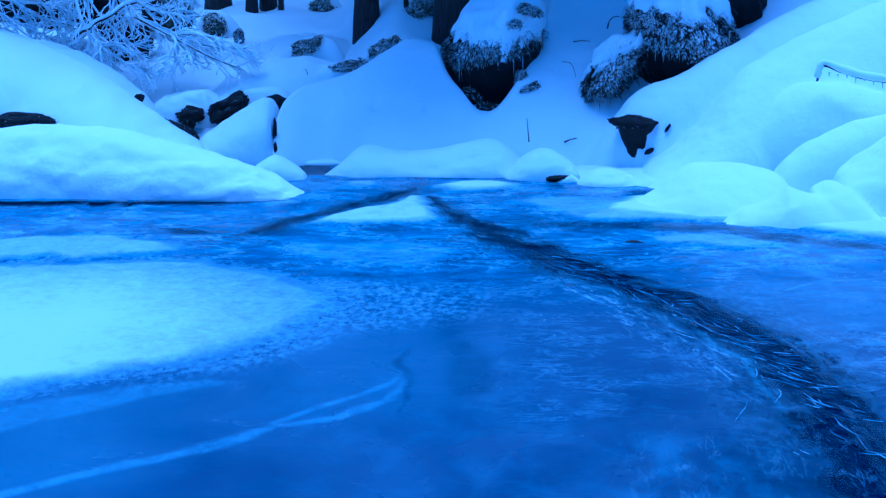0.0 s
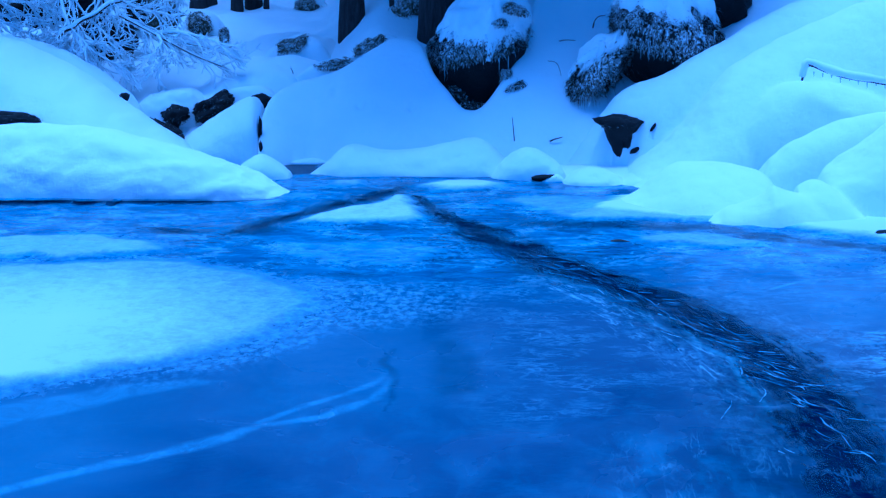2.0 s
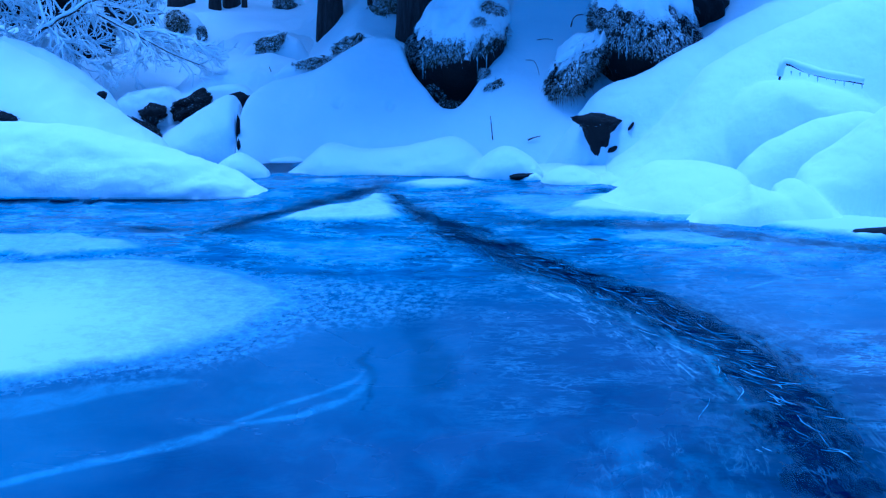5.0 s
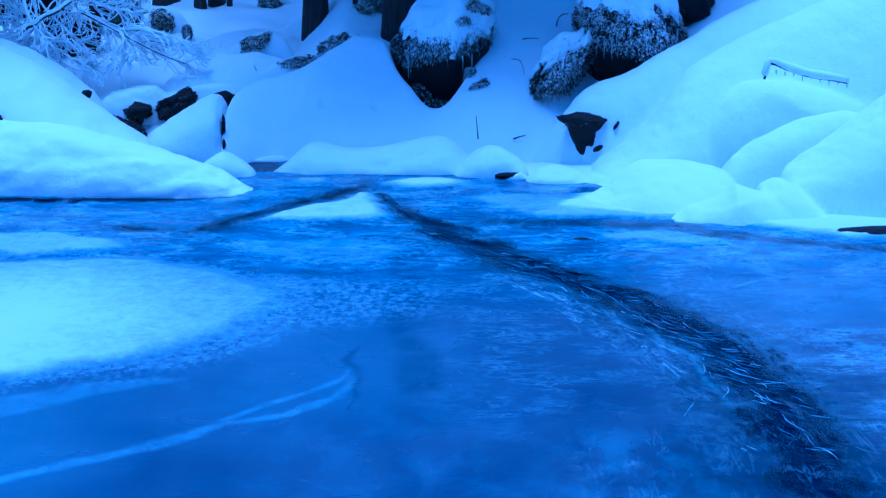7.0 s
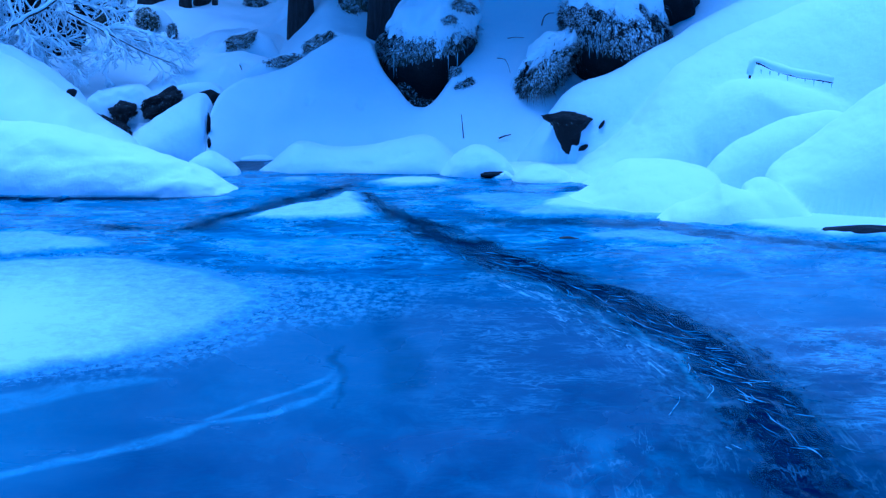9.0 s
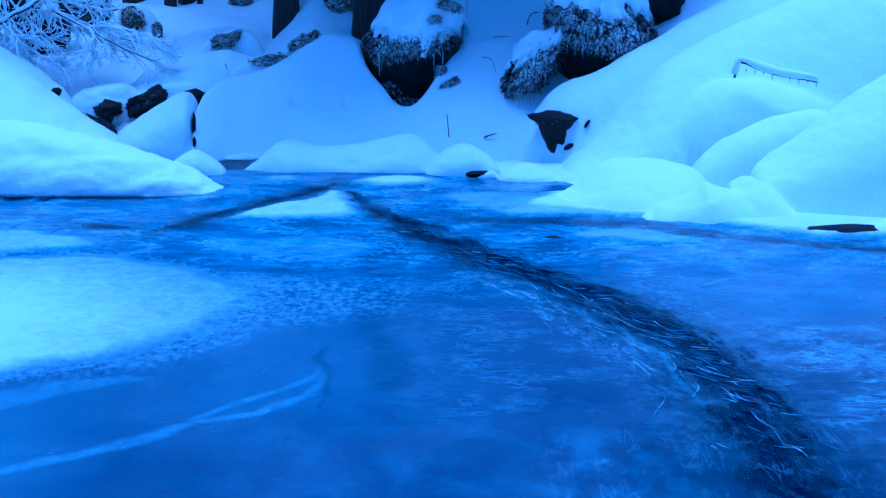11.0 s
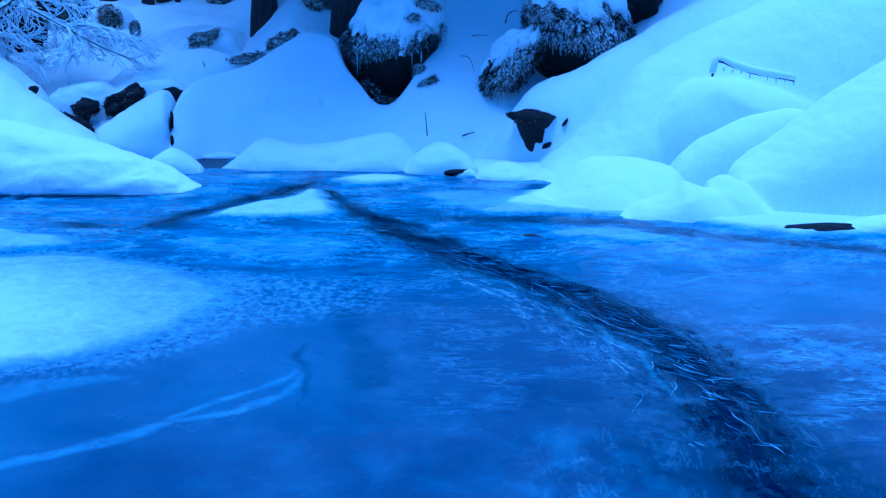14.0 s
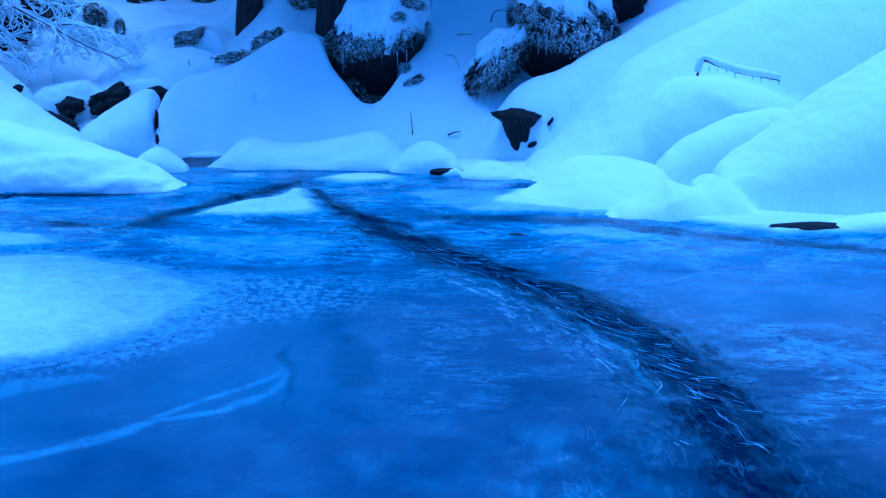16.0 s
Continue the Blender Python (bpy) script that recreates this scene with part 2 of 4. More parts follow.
def mound_mesh(name, crest, front, back, base=-0.02, shape=0.75, seed=0, rough=0.03, n=90, m=30, material=None, even=0.0):
    """Drifted snow: a smooth hump under a crest line, front metres deep towards the stream and back metres behind."""
    line = spline(crest, n)
    high = max(line[:, 2].max() - base, 0.05)
    verts, faces = [], []
    for x, y, z in line:
        i = len(verts) // (m + 1)
        h = max(z - base, 0.0) * min(1.0, i / 4, (n - 1 - i) / 4) ** 0.5
        k = max(0.04, even * min(1.0, i / 4, (n - 1 - i) / 4), min(1.0, (h / high)) ** 0.5)
        for j in range(m + 1):
            a = math.pi * j / m
            c, s = math.cos(a), max(math.sin(a), 0.0)
            p = Vector((x, y - c * (front if c > 0 else back) * k, base + h * s ** shape))
            q = Vector((p.x, p.y, p.z * 2.5))
            bumpy = rough * lumps(q, 2.0, seed) + 0.3 * rough * lumps(q, 8, seed + 5)
            p.z += bumpy * min(1, s * 2) * min(1, 4 * k)
            p.y -= 0.7 * bumpy * min(1, 4 * k)
            if j in (0, m):
                p.z = base - 0.12
            verts.append(p)
    for i in range(n - 1):
        for j in range(m):
            a = i * (m + 1) + j
            faces.append((a, a + m + 1, a + m + 2, a + 1))
    return mesh_of(name, verts, faces, material or SNOW)


def mound(label, crest, front, back, **kw):
    me = mound_mesh("snow_mound", crest, front, back, **kw)
    return tagged(new("snow_mound", me), label, "snow mound", "snow mounds", "structure" if kw.get("n", 0) > 130 else "")


def on_rock(at, radii, seed, rough, d, under=0.0, taper=0.0, shear=0.0):
    """The point of a lumpy, slightly boxy rock's surface in the direction d; under: how far its foot draws back; taper: how it narrows downwards; shear: how it leans; a fourth radius: its turn about the y axis."""
    boxy = (abs(d.x) ** 2.3 + abs(d.y) ** 2.3 + abs(d.z) ** 2.3) ** (-1 / 2.3)
    k = boxy + rough * lumps(d, 1.3, seed) + 0.35 * rough * lumps(d, 4.5, seed + 3)
    side = 1 + taper * min(d.z, 0.4)
    deep = (1 - under * max(-d.z, 0) ** 0.7) * side
    q = Vector((d.x * radii[0] * k * side + shear * d.z * radii[2], d.y * radii[1] * k * deep, d.z * radii[2] * k))
    if len(radii) > 3:
        c, s = math.cos(radii[3]), math.sin(radii[3])
        q = Vector((q.x * c - q.z * s, q.y, q.x * s + q.z * c))
    return q + Vector(at)


def rock_mesh(name, at, radii, seed, rough=0.22, level=4, material=None, under=0.0, taper=0.0, shear=0.0):
    bm = bmesh.new()
    bmesh.ops.create_icosphere(bm, subdivisions=level, radius=1)
    for v in bm.verts:
        d = v.co.normalized()
        v.co = on_rock(at, radii, seed, rough, d, under, taper, shear)
    me = bpy.data.meshes.new(name)
    bm.to_mesh(me)
    bm.free()
    me.materials.append(material or ROCK)
    me.polygons.foreach_set("use_smooth", [True] * len(me.polygons))
    return me


def cap_mesh(name, at, radii, seed, thick, down=0.15, lean=(0, 0), rough=0.22, shear=0.0):
    """Snow lying on a rock of the same size: thick on top, ending in an uneven rim."""
    verts, faces = [], []
    n, m = 72, 20
    for i in range(m + 1):
        for j in range(n):
            a = 2 * math.pi * j / n
            rim = 1.5 + down * 2 + 0.24 * lumps((math.cos(a), math.sin(a), seed), 2.2, seed) + 0.16 * lumps((math.cos(a), math.sin(a), seed), 7, seed)
            rim += lean[0] * math.cos(a) + lean[1] * math.sin(a)
            q = rim * i / m
            d = Vector((math.sin(q) * math.cos(a), math.sin(q) * math.sin(a), math.cos(q)))
            p = on_rock(at, radii, seed, rough, d, 0.0, 0.0, shear)
            verts.append(p + (p - Vector(at)) * (thick * (1 - (i / m) ** 3) - (0.05 if i == m else 0)))
    for i in range(m):
        for j in range(n):
            a, b = i * n + j, i * n + (j + 1) % n
            faces.append((a, a + n, b + n, b))
    return mesh_of(name, verts, faces, SNOW)


def tube(verts, faces, line, radii, sides=6):
    """Adds a tapering tube along a line."""
    start = len(verts)
    for i, p in enumerate(line):
        q = Vector(line[min(i + 1, len(line) - 1)]) - Vector(line[max(i - 1, 0)])
        side = q.cross(Vector((0.31, 0.2, 0.93))).normalized()
        up = side.cross(q).normalized()
        for j in range(sides):
            a = 2 * math.pi * j / sides
            verts.append(Vector(p) + (side * math.cos(a) + up * math.sin(a)) * radii[i])
    for i in range(len(line) - 1):
        for j in range(sides):
            a, b = start + i * sides + j, start + i * sides + (j + 1) % sides
            faces.append((a, b, b + sides, a + sides))
    faces.append(tuple(start + j for j in range(sides))[::-1])
    faces.append(tuple(len(verts) - sides + j for j in range(sides)))


def smooth(a, b, v):
    s = np.clip((v - a) / (b - a), 0, 1)
    return s * s * (3 - 2 * s)


def shore_line(x):
    """How far off the stream's far edge lies."""
    return 14.3 + 0.2 * smooth(-2.1, -1.6, x) - 1.7 * smooth(1.2, 2.6, x)


def ground_height(x, y):
    """Height of the snowy ground over the ice."""
    t = y - shore_line(x) + 0.12 * np.sin(1.3 * x + 0.7 * y)
    gully = np.interp(t, [-1.2, -0.25, 0, 0.6, 1.2, 2.0, 3.0, 5.5, 12, 40, 300], [-0.5, -0.3, -0.06, 0.10, 0.38, 0.60, 0.76, 1.0, 1.9, 7, 40])
    steep = np.interp(t, [-1.2, -0.25, 0, 0.5, 1.5, 2.8, 5, 12, 40, 300], [-0.5, -0.3, -0.05, 0.30, 0.82, 1.36, 2.2, 4.2, 12, 60])
    w = smooth(-1.75, -0.9, x)
    far = gully * (1 - w) + steep * w
    near = np.interp(y, [-60, -4, 2.5, 4.5, 5.5], [5, 0.9, 0.55, -0.1, -0.5])
    sides = np.interp(np.abs(x), [4.5, 6.5, 12, 80], [-0.5, 0.4, 1.6, 14])
    return np.maximum(np.maximum(far, near), sides)


# ---- ground, stream bed and banks ----
def graded(lo, fine_lo, fine_hi, hi, step, coarse=14):
    a = fine_lo - (fine_lo - lo) * np.linspace(1, 0, coarse, endpoint=False) ** 2
    b = np.arange(fine_lo, fine_hi, step)
    c = fine_hi + (hi - fine_hi) * np.linspace(0, 1, coarse) ** 2
    return np.concatenate([a, b, c])


def sheet(name, xs, ys, zs, material):
    gx, gy = np.meshgrid(xs, ys)
    verts = np.stack([gx.ravel(), gy.ravel(), zs.ravel()], 1)
    w = len(xs)
    i = (np.arange(len(ys) - 1)[:, None] * w + np.arange(w - 1)[None]).ravel()
    faces = np.stack([i, i + 1, i + w + 1, i + w], 1)
    me = bpy.data.meshes.new(name)
    me.vertices.add(len(verts))
    me.vertices.foreach_set("co", verts.ravel())
    me.loops.add(faces.size)
    me.loops.foreach_set("vertex_index", faces.ravel())
    me.polygons.add(len(faces))
    me.polygons.foreach_set("loop_start", np.arange(0, faces.size, 4))
    me.polygons.foreach_set("use_smooth", np.ones(len(faces), bool))
    me.materials.append(material)
    me.update(calc_edges=True)
    return me


xs, ys = graded(-400, -7, 7, 400, 0.07), graded(-300, 3, 24, 900, 0.07)
gx, gy = np.meshgrid(xs, ys)
gz = ground_height(gx, gy)
for j in range(len(ys)):
    for i in range(len(xs)):
        if 12 < ys[j] < 40 and abs(xs[i]) < 9:
            gz[j, i] += (0.10 if xs[i] < -0.7 else 0.06) * noise.fractal(Vector((xs[i] * 1.1, ys[j] * 1.1, 3.3)), 0.8, 2.0, 3)
tagged(new("ground", sheet("ground", xs, ys, gz, SNOW)), "deep soft snow over the sloping forest floor", "ground", kind="structure")


# ---- the stream: dark running water under a sheet of ice ----
def to_line(px, py, line):
    """Distance to a line of (x, y) points, and the share along it."""
    best, where, total = np.full(px.shape, 1e9), np.zeros(px.shape), len(line) - 1
    for i, ((ax, ay), (bx, by)) in enumerate(zip(line[:-1], line[1:])):
        dx, dy = bx - ax, by - ay
        s = np.clip(((px - ax) * dx + (py - ay) * dy) / (dx * dx + dy * dy), 0, 1)
        d = np.hypot(px - ax - s * dx, py - ay - s * dy)
        near = d < best
        best[near], where[near] = d[near], (i + s[near])
    return best, where


def patch(px, py, outline, soft):
    """1 inside an outline, fading to 0 over soft metres round its edge."""
    inside = np.zeros(px.shape, bool)
    ring = outline + outline[:1]
    for (ax, ay), (bx, by) in zip(ring[:-1], ring[1:]):
        cross = ((ay > py) != (by > py)) & (px < (bx - ax) * (py - ay) / (by - ay + 1e-9) + ax)
        inside ^= cross
    d, _ = to_line(px, py, ring)
    return np.clip(0.5 + np.where(inside, d, -d) / soft, 0, 1)


xs, ys = graded(-7.5, -2.6, 2.6, 7.5, 0.014, 60), np.concatenate([np.arange(4.0, 5.6, 0.03), np.arange(5.6, 9.6, 0.016), np.arange(9.6, 13.5, 0.02), np.arange(13.5, 15.2, 0.03)])
gx, gy = np.meshgrid(xs, ys)
wander = np.zeros(gx.shape)
for j in range(len(ys)):
    for i in range(len(xs)):
        wander[j, i] = noise.fractal(Vector((xs[i] * 1.6, ys[j] * 1.6, 0)), 0.8, 2.0, 4)
px, py = gx + 0.07 * wander, gy + 0.10 * np.roll(wander, 40, 1)
qx, qy = gx + 0.02 * wander, gy + 0.03 * np.roll(wander, 40, 1)

channel = [(-0.560, 12.652), (-0.471, 12.338), (-0.258, 11.679), (0.015, 11.045), (0.285, 10.330), (0.595, 9.720), (0.845, 9.230), (1.060, 8.690), (1.215, 8.110), (1.285, 7.540), (1.340, 7.090), (1.335, 6.620), (1.320, 6.267), (1.310, 5.800), (1.322, 4.833)]
width = [0.03, 0.06, 0.11, 0.16, 0.17, 0.16, 0.16, 0.165, 0.165, 0.17, 0.155, 0.13, 0.12, 0.13, 0.18]


def flow_of(x, y):
    """Metres along the channel and signed metres across it."""
    fine = spline([(a, b, 0) for a, b in channel], 70)[:, :2]
    run = np.concatenate([[0], np.cumsum(np.hypot(*np.diff(fine, axis=0).T))])
    d, s = to_line(x, y, [tuple(q) for q in fine])
    middle = np.interp(-y, -fine[:, 1], fine[:, 0])
    return np.interp(s, range(len(run)), run), np.where(x > middle, d, -d)


along, across = flow_of(gx, gy)
d, s = to_line(px, py, channel)
open_water = np.interp(s, [0, 2, 4], [0.66, 0.78, 1.0]) * np.clip(1.0 - 0.5 * d / np.interp(s, range(len(width)), width), 0, 1)
thin = np.exp(-(d / (np.interp(s, [0, 4, 8, 11, 14], [0.08, 0.24, 0.34, 0.50, 0.6]) * (1 + 0.5 * wander))) ** 2)
# first patch: a dark reflection of the far bank painted into the ice
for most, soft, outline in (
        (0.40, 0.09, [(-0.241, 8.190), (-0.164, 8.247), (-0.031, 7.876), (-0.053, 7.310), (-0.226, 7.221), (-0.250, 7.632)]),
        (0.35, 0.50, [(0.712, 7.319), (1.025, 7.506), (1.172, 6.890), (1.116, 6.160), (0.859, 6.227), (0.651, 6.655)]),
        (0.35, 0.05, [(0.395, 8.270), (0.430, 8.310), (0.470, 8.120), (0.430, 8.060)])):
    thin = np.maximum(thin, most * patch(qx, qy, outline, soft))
d, s = to_line(qx, qy, [(-0.44, 8.078), (-0.463, 7.917), (-0.483, 7.813), (-0.429, 7.681), (-0.411, 7.515), (-0.415, 7.328), (-0.399, 7.194), (-0.412, 7.005)])
thin = np.maximum(thin, 0.55 * np.clip(1.5 - d / np.interp(s, [0, 2, 3, 5, 7], [0.010, 0.024, 0.020, 0.012, 0.006]), 0, 1))
shore_band, s = to_line(px, py, [(0.318, 11.461), (0.802, 11.504), (1.165, 11.418), (1.512, 11.25), (1.826, 10.946), (2.135, 10.715), (2.453, 10.584), (2.663, 10.493), (3.051, 10.279)])
thin = np.maximum(thin, np.clip(1.4 - shore_band / 0.15, 0, 1))
branch = [(-0.640, 13.073), (-0.756, 12.801), (-0.880, 12.514), (-1.057, 12.215), (-1.223, 11.906), (-1.332, 11.679), (-1.419, 11.460), (-1.479, 11.207), (-1.571, 11.085), (-1.684, 11.005), (-1.780, 11.080), (-1.871, 11.166), (-2.004, 11.207), (-2.102, 11.248), (-2.227, 11.332), (-2.427, 11.417), (-3.218, 11.250)]
width = [0.04, 0.13, 0.17, 0.17, 0.15, 0.13, 0.11, 0.10, 0.10, 0.05, 0.03, 0.05, 0.11, 0.12, 0.06, 0.02, 0.02]
d, s = to_line(px, py, branch)
thin = np.maximum(thin, 0.75 * np.exp(-(d / 0.17) ** 2) * np.interp(s, [0, 8, 10, 12, 16], [1, 1, 0.35, 0.8, 0.1]))
open_water = np.maximum(open_water, np.interp(s, [0, 1, 7, 9, 10, 11, 12, 13, 14, 16], [0.5, 0.80, 0.76, 0.60, 0.40, 0.45, 0.76, 0.76, 0.55, 0.3]) * np.clip(1.0 - 0.5 * d / np.interp(s, range(len(width)), width), 0, 1))
# first line: shade under the left mound's foot, drawn as a dark gap
for wide, most, line in (
        (0.12, 1.0, [(-5.564, 12.340), (-3.568, 12.350), (-2.866, 12.360), (-2.277, 12.400), (-1.884, 12.470), (-1.615, 12.580)]),
        (0.05, 0.32, [(1.091, 11.598), (1.309, 11.576), (1.720, 11.446), (2.034, 11.153), (2.357, 10.854), (2.819, 10.739), (3.490, 10.664)]),
        (0.015, 0.60, [(-1.438, 13.633), (-0.825, 13.633), (0.050, 13.573), (0.526, 13.484)]),
        (0.02, 0.42, [(-1.236, 9.801), (-1.043, 9.785), (-0.790, 9.801), (-0.478, 9.930)])):
    d, s = to_line(px, py, line)
    open_water = np.maximum(open_water, most * np.clip(1.2 - 0.6 * d / wide, 0, 1))
pool = patch(px, py, [(-1.580, 13.724), (-1.315, 13.724), (-1.335, 14.429), (-1.797, 14.429)], 0.15)
open_water = np.maximum(open_water, pool)

frost = np.zeros(gx.shape)
fields = [
    (0.42, 1.0, [(-4.523, 10.045), (-2.917, 10.129), (-2.290, 10.267), (-1.691, 10.267), (-1.284, 9.930), (-0.900, 9.493), (-0.760, 9.050), (-0.905, 8.592), (-0.989, 8.363), (-1.144, 8.057), (-1.270, 7.860), (-1.461, 7.700), (-1.605, 7.610), (-1.765, 7.490), (-1.932, 7.410), (-2.300, 7.180), (-3.123, 6.820)]),
    (0.25, 0.72, [(-4.916, 10.952), (-3.151, 10.972), (-2.548, 11.132), (-2.101, 10.854), (-1.850, 10.516), (-2.457, 10.267), (-4.589, 10.198)]),
    (0.20, 0.86, [(-0.709, 12.695), (-0.586, 12.695), (-0.513, 12.388), (-0.459, 12.023), (-0.404, 11.769), (-0.555, 11.590), (-0.886, 11.503), (-1.292, 11.481), (-1.200, 11.679), (-1.045, 12.071), (-0.858, 12.191), (-0.769, 12.338)]),
    (0.16, 0.45, [(-1.670, 12.704), (-1.356, 12.837), (-1.134, 12.652), (-1.316, 12.447), (-1.597, 12.447)]),
    (0.20, 0.75, [(-1.244, 13.425), (-0.899, 13.425), (-0.837, 13.110), (-1.216, 13.110)]),
    (0.25, 0.62, [(-0.034, 12.447), (0.454, 12.652), (1.020, 12.600), (1.611, 12.151), (1.170, 11.642), (0.419, 11.642), (0.277, 12.031)]),
    (0.25, 0.72, [(0.364, 11.686), (0.753, 12.199), (1.040, 12.346), (1.581, 11.914), (2.078, 11.467), (2.398, 11.051), (2.873, 10.952), (2.829, 10.777), (2.357, 10.854), (1.866, 11.297), (1.161, 11.554), (0.603, 11.576)]),
    (0.24, 1.0, [(0.682, 11.984), (0.990, 11.731), (1.312, 11.598), (1.723, 11.467), (2.041, 11.193), (2.369, 10.913), (3.177, 10.777), (3.568, 12.151), (1.692, 12.783), (0.939, 12.600)]),
    (0.20, 0.66, [(0.855, 10.952), (1.305, 11.173), (1.795, 10.854), (1.696, 10.664), (1.006, 10.664)]),
    (0.30, 0.40, [(1.614, 10.129), (2.241, 10.302), (2.993, 10.129), (2.955, 9.996), (1.976, 9.963)]),
    (0.40, 0.50, [(1.627, 8.425), (2.040, 8.194), (2.236, 7.470), (2.170, 7.241), (1.889, 7.664)]),
    (0.26, 1.0, [(-0.560, 13.150), (-0.360, 13.400), (-0.050, 13.400), (0.200, 13.150), (-0.050, 12.920), (-0.380, 12.920)]),
    (0.30, 0.45, [(-1.434, 10.854), (-0.667, 10.952), (-0.098, 10.664), (-0.415, 9.963), (-1.079, 10.129)]),
]
for k, (soft, most, outline) in enumerate(fields):
    field = most * patch(px, py, outline, soft)
    if k == 0:
        field *= np.interp(gx, [-2.1, -1.5, -0.85], [0.97, 0.82, 0.60]) * np.interp(gy, [8.6, 9.3, 10.2], [1.0, 0.90, 0.70])
    frost = np.maximum(frost, field)
frost *= 1 - np.clip(1.4 - shore_band / 0.14, 0, 1)
crystal = 0.85 * patch(px, py, [(-1.091, 9.644), (-0.592, 9.675), (-0.087, 9.345), (-0.139, 8.797), (-0.522, 8.485), (-0.892, 8.308), (-1.192, 7.765), (-1.547, 7.377), (-1.228, 8.194)], 0.35)
d, s = to_line(px, py, [(0.349, 9.644), (0.718, 9.132), (0.912, 8.425), (1.035, 7.868), (1.105, 7.286), (1.120, 6.626)])
crystal = np.maximum(crystal, np.clip(1.0 - d / 0.28, 0, 0.42))
crystal = np.maximum(crystal, np.clip(1.0 - shore_band / 0.2, 0, 0.3))
d, s = to_line(px, py, [(1.220, 9.345), (1.407, 8.425), (1.451, 7.470), (1.457, 6.780)])
crystal = np.maximum(crystal, np.clip(0.6 - d / 0.35, 0, 0.4))
vein = np.zeros(gx.shape)
ridges = [
    (0.044, 0.42, [(-2.0, 5.72), (-1.42, 6.246), (-1.331, 6.321), (-1.24, 6.398), (-1.06, 6.601), (-0.967, 6.723), (-0.877, 6.825), (-0.785, 6.889)]),
    (0.024, 0.36, [(-0.914, 6.833), (-0.818, 6.98), (-0.716, 7.115), (-0.588, 7.282), (-0.481, 7.476), (-0.443, 7.781)]),
    (0.036, 0.38, [(-0.867, 6.809), (-0.76, 6.865), (-0.653, 6.93), (-0.57, 7.038), (-0.486, 7.185), (-0.438, 7.383), (-0.418, 7.681)]),
    (0.020, 0.95, [(0.834, 9.273), (0.874, 8.902), (0.980, 8.546), (0.998, 8.171), (1.112, 7.868), (1.103, 7.470), (1.149, 7.179), (1.162, 6.860), (1.262, 6.687)]),
    (0.018, 0.55, [(0.381, 9.644), (0.586, 9.418), (0.772, 9.063), (0.824, 8.670), (0.968, 8.194), (0.971, 7.765)]),
    (0.014, 0.50, [(1.535, 9.418), (1.759, 9.644), (2.256, 9.769)]),
]
for wide, most, line in ridges:
    d, s = to_line(qx, qy, line)
    fade = np.clip(1.15 - (s / (len(line) - 1)) ** 3, 0.15, 1)
    vein = np.maximum(vein, most * fade * np.clip(1.5 - 0.9 * d / (wide * fade * (0.7 + 0.5 * np.abs(wander))), 0, 1))
crystal = np.maximum(crystal, 0.75 * patch(px, py, [(-0.860, 8.978), (-0.989, 8.363), (-1.270, 7.865), (-1.605, 7.671), (-2.200, 7.319), (-2.200, 7.180), (-1.600, 7.480), (-1.200, 7.680), (-0.850, 8.150), (-0.600, 8.700)], 0.12))
wedge = patch(qx, qy, [(-2.150, 7.010), (-1.857, 7.203), (-1.655, 7.329), (-1.443, 7.449), (-1.312, 7.515), (-1.154, 7.496), (-1.248, 7.421), (-1.382, 7.310), (-1.506, 7.177), (-1.642, 7.014), (-1.783, 6.898), (-2.000, 6.690)], 0.05)
vein = np.maximum(vein, 0.24 * wedge)
margin = patch(px, py, [(0.420, 9.861), (0.760, 9.200), (1.010, 8.600), (1.130, 8.050), (1.190, 7.450), (1.280, 6.950), (1.080, 7.250), (0.860, 7.701), (0.790, 8.123), (0.560, 8.717), (0.200, 9.700)], 0.22)
open_water -= 0.30 * margin * (1 - pool)
strands = np.maximum.reduce([margin,
                             0.35 * patch(px, py, [(0.540, 6.620), (0.900, 6.660), (1.000, 6.032), (0.950, 5.500), (0.520, 5.500)], 0.3),
                             0.5 * np.exp(-(across / 0.35) ** 2)])
ripples = np.maximum(0.85 * patch(px, py, [(1.340, 8.400), (1.771, 8.650), (2.300, 8.500), (2.300, 6.700), (1.626, 6.500), (1.420, 7.230)], 0.35), 0.36 * patch(px, py, [(-0.100, 9.200), (0.500, 8.900), (0.800, 8.000), (0.600, 7.000), (0.100, 6.800)], 0.6))
# second patch: a bright reflection put into the near left ice's colour
milky = np.maximum(0.65 * patch(px, py, [(1.480, 9.702), (1.651, 9.600), (2.700, 9.702), (2.700, 8.600), (1.751, 8.500), (1.420, 8.717)], 0.5), 0.95 * patch(px, py, [(-2.600, 7.300), (-1.300, 7.450), (-1.350, 6.000), (-2.600, 5.300)], 0.5))
milky = np.maximum(milky, 0.50 * patch(px, py, [(-1.300, 9.000), (-0.300, 9.000), (0.300, 8.300), (0.000, 7.000), (-1.300, 6.600)], 0.9))
slush = np.maximum(0.7 * patch(px, py, [(0.500, 6.650), (0.900, 6.655), (1.000, 6.032), (0.950, 5.300), (0.350, 5.300)], 0.35), 0.22 * patch(px, py, [(-1.350, 7.600), (0.600, 7.500), (0.500, 5.300), (-0.450, 5.300)], 0.7))
gz = 0.035 * np.clip(frost * 1.4 - 0.5, 0, 1) * (open_water < 0.3) + 0.006 + 0.002 * wander
me = sheet("ice", xs, ys, gz, ICE)
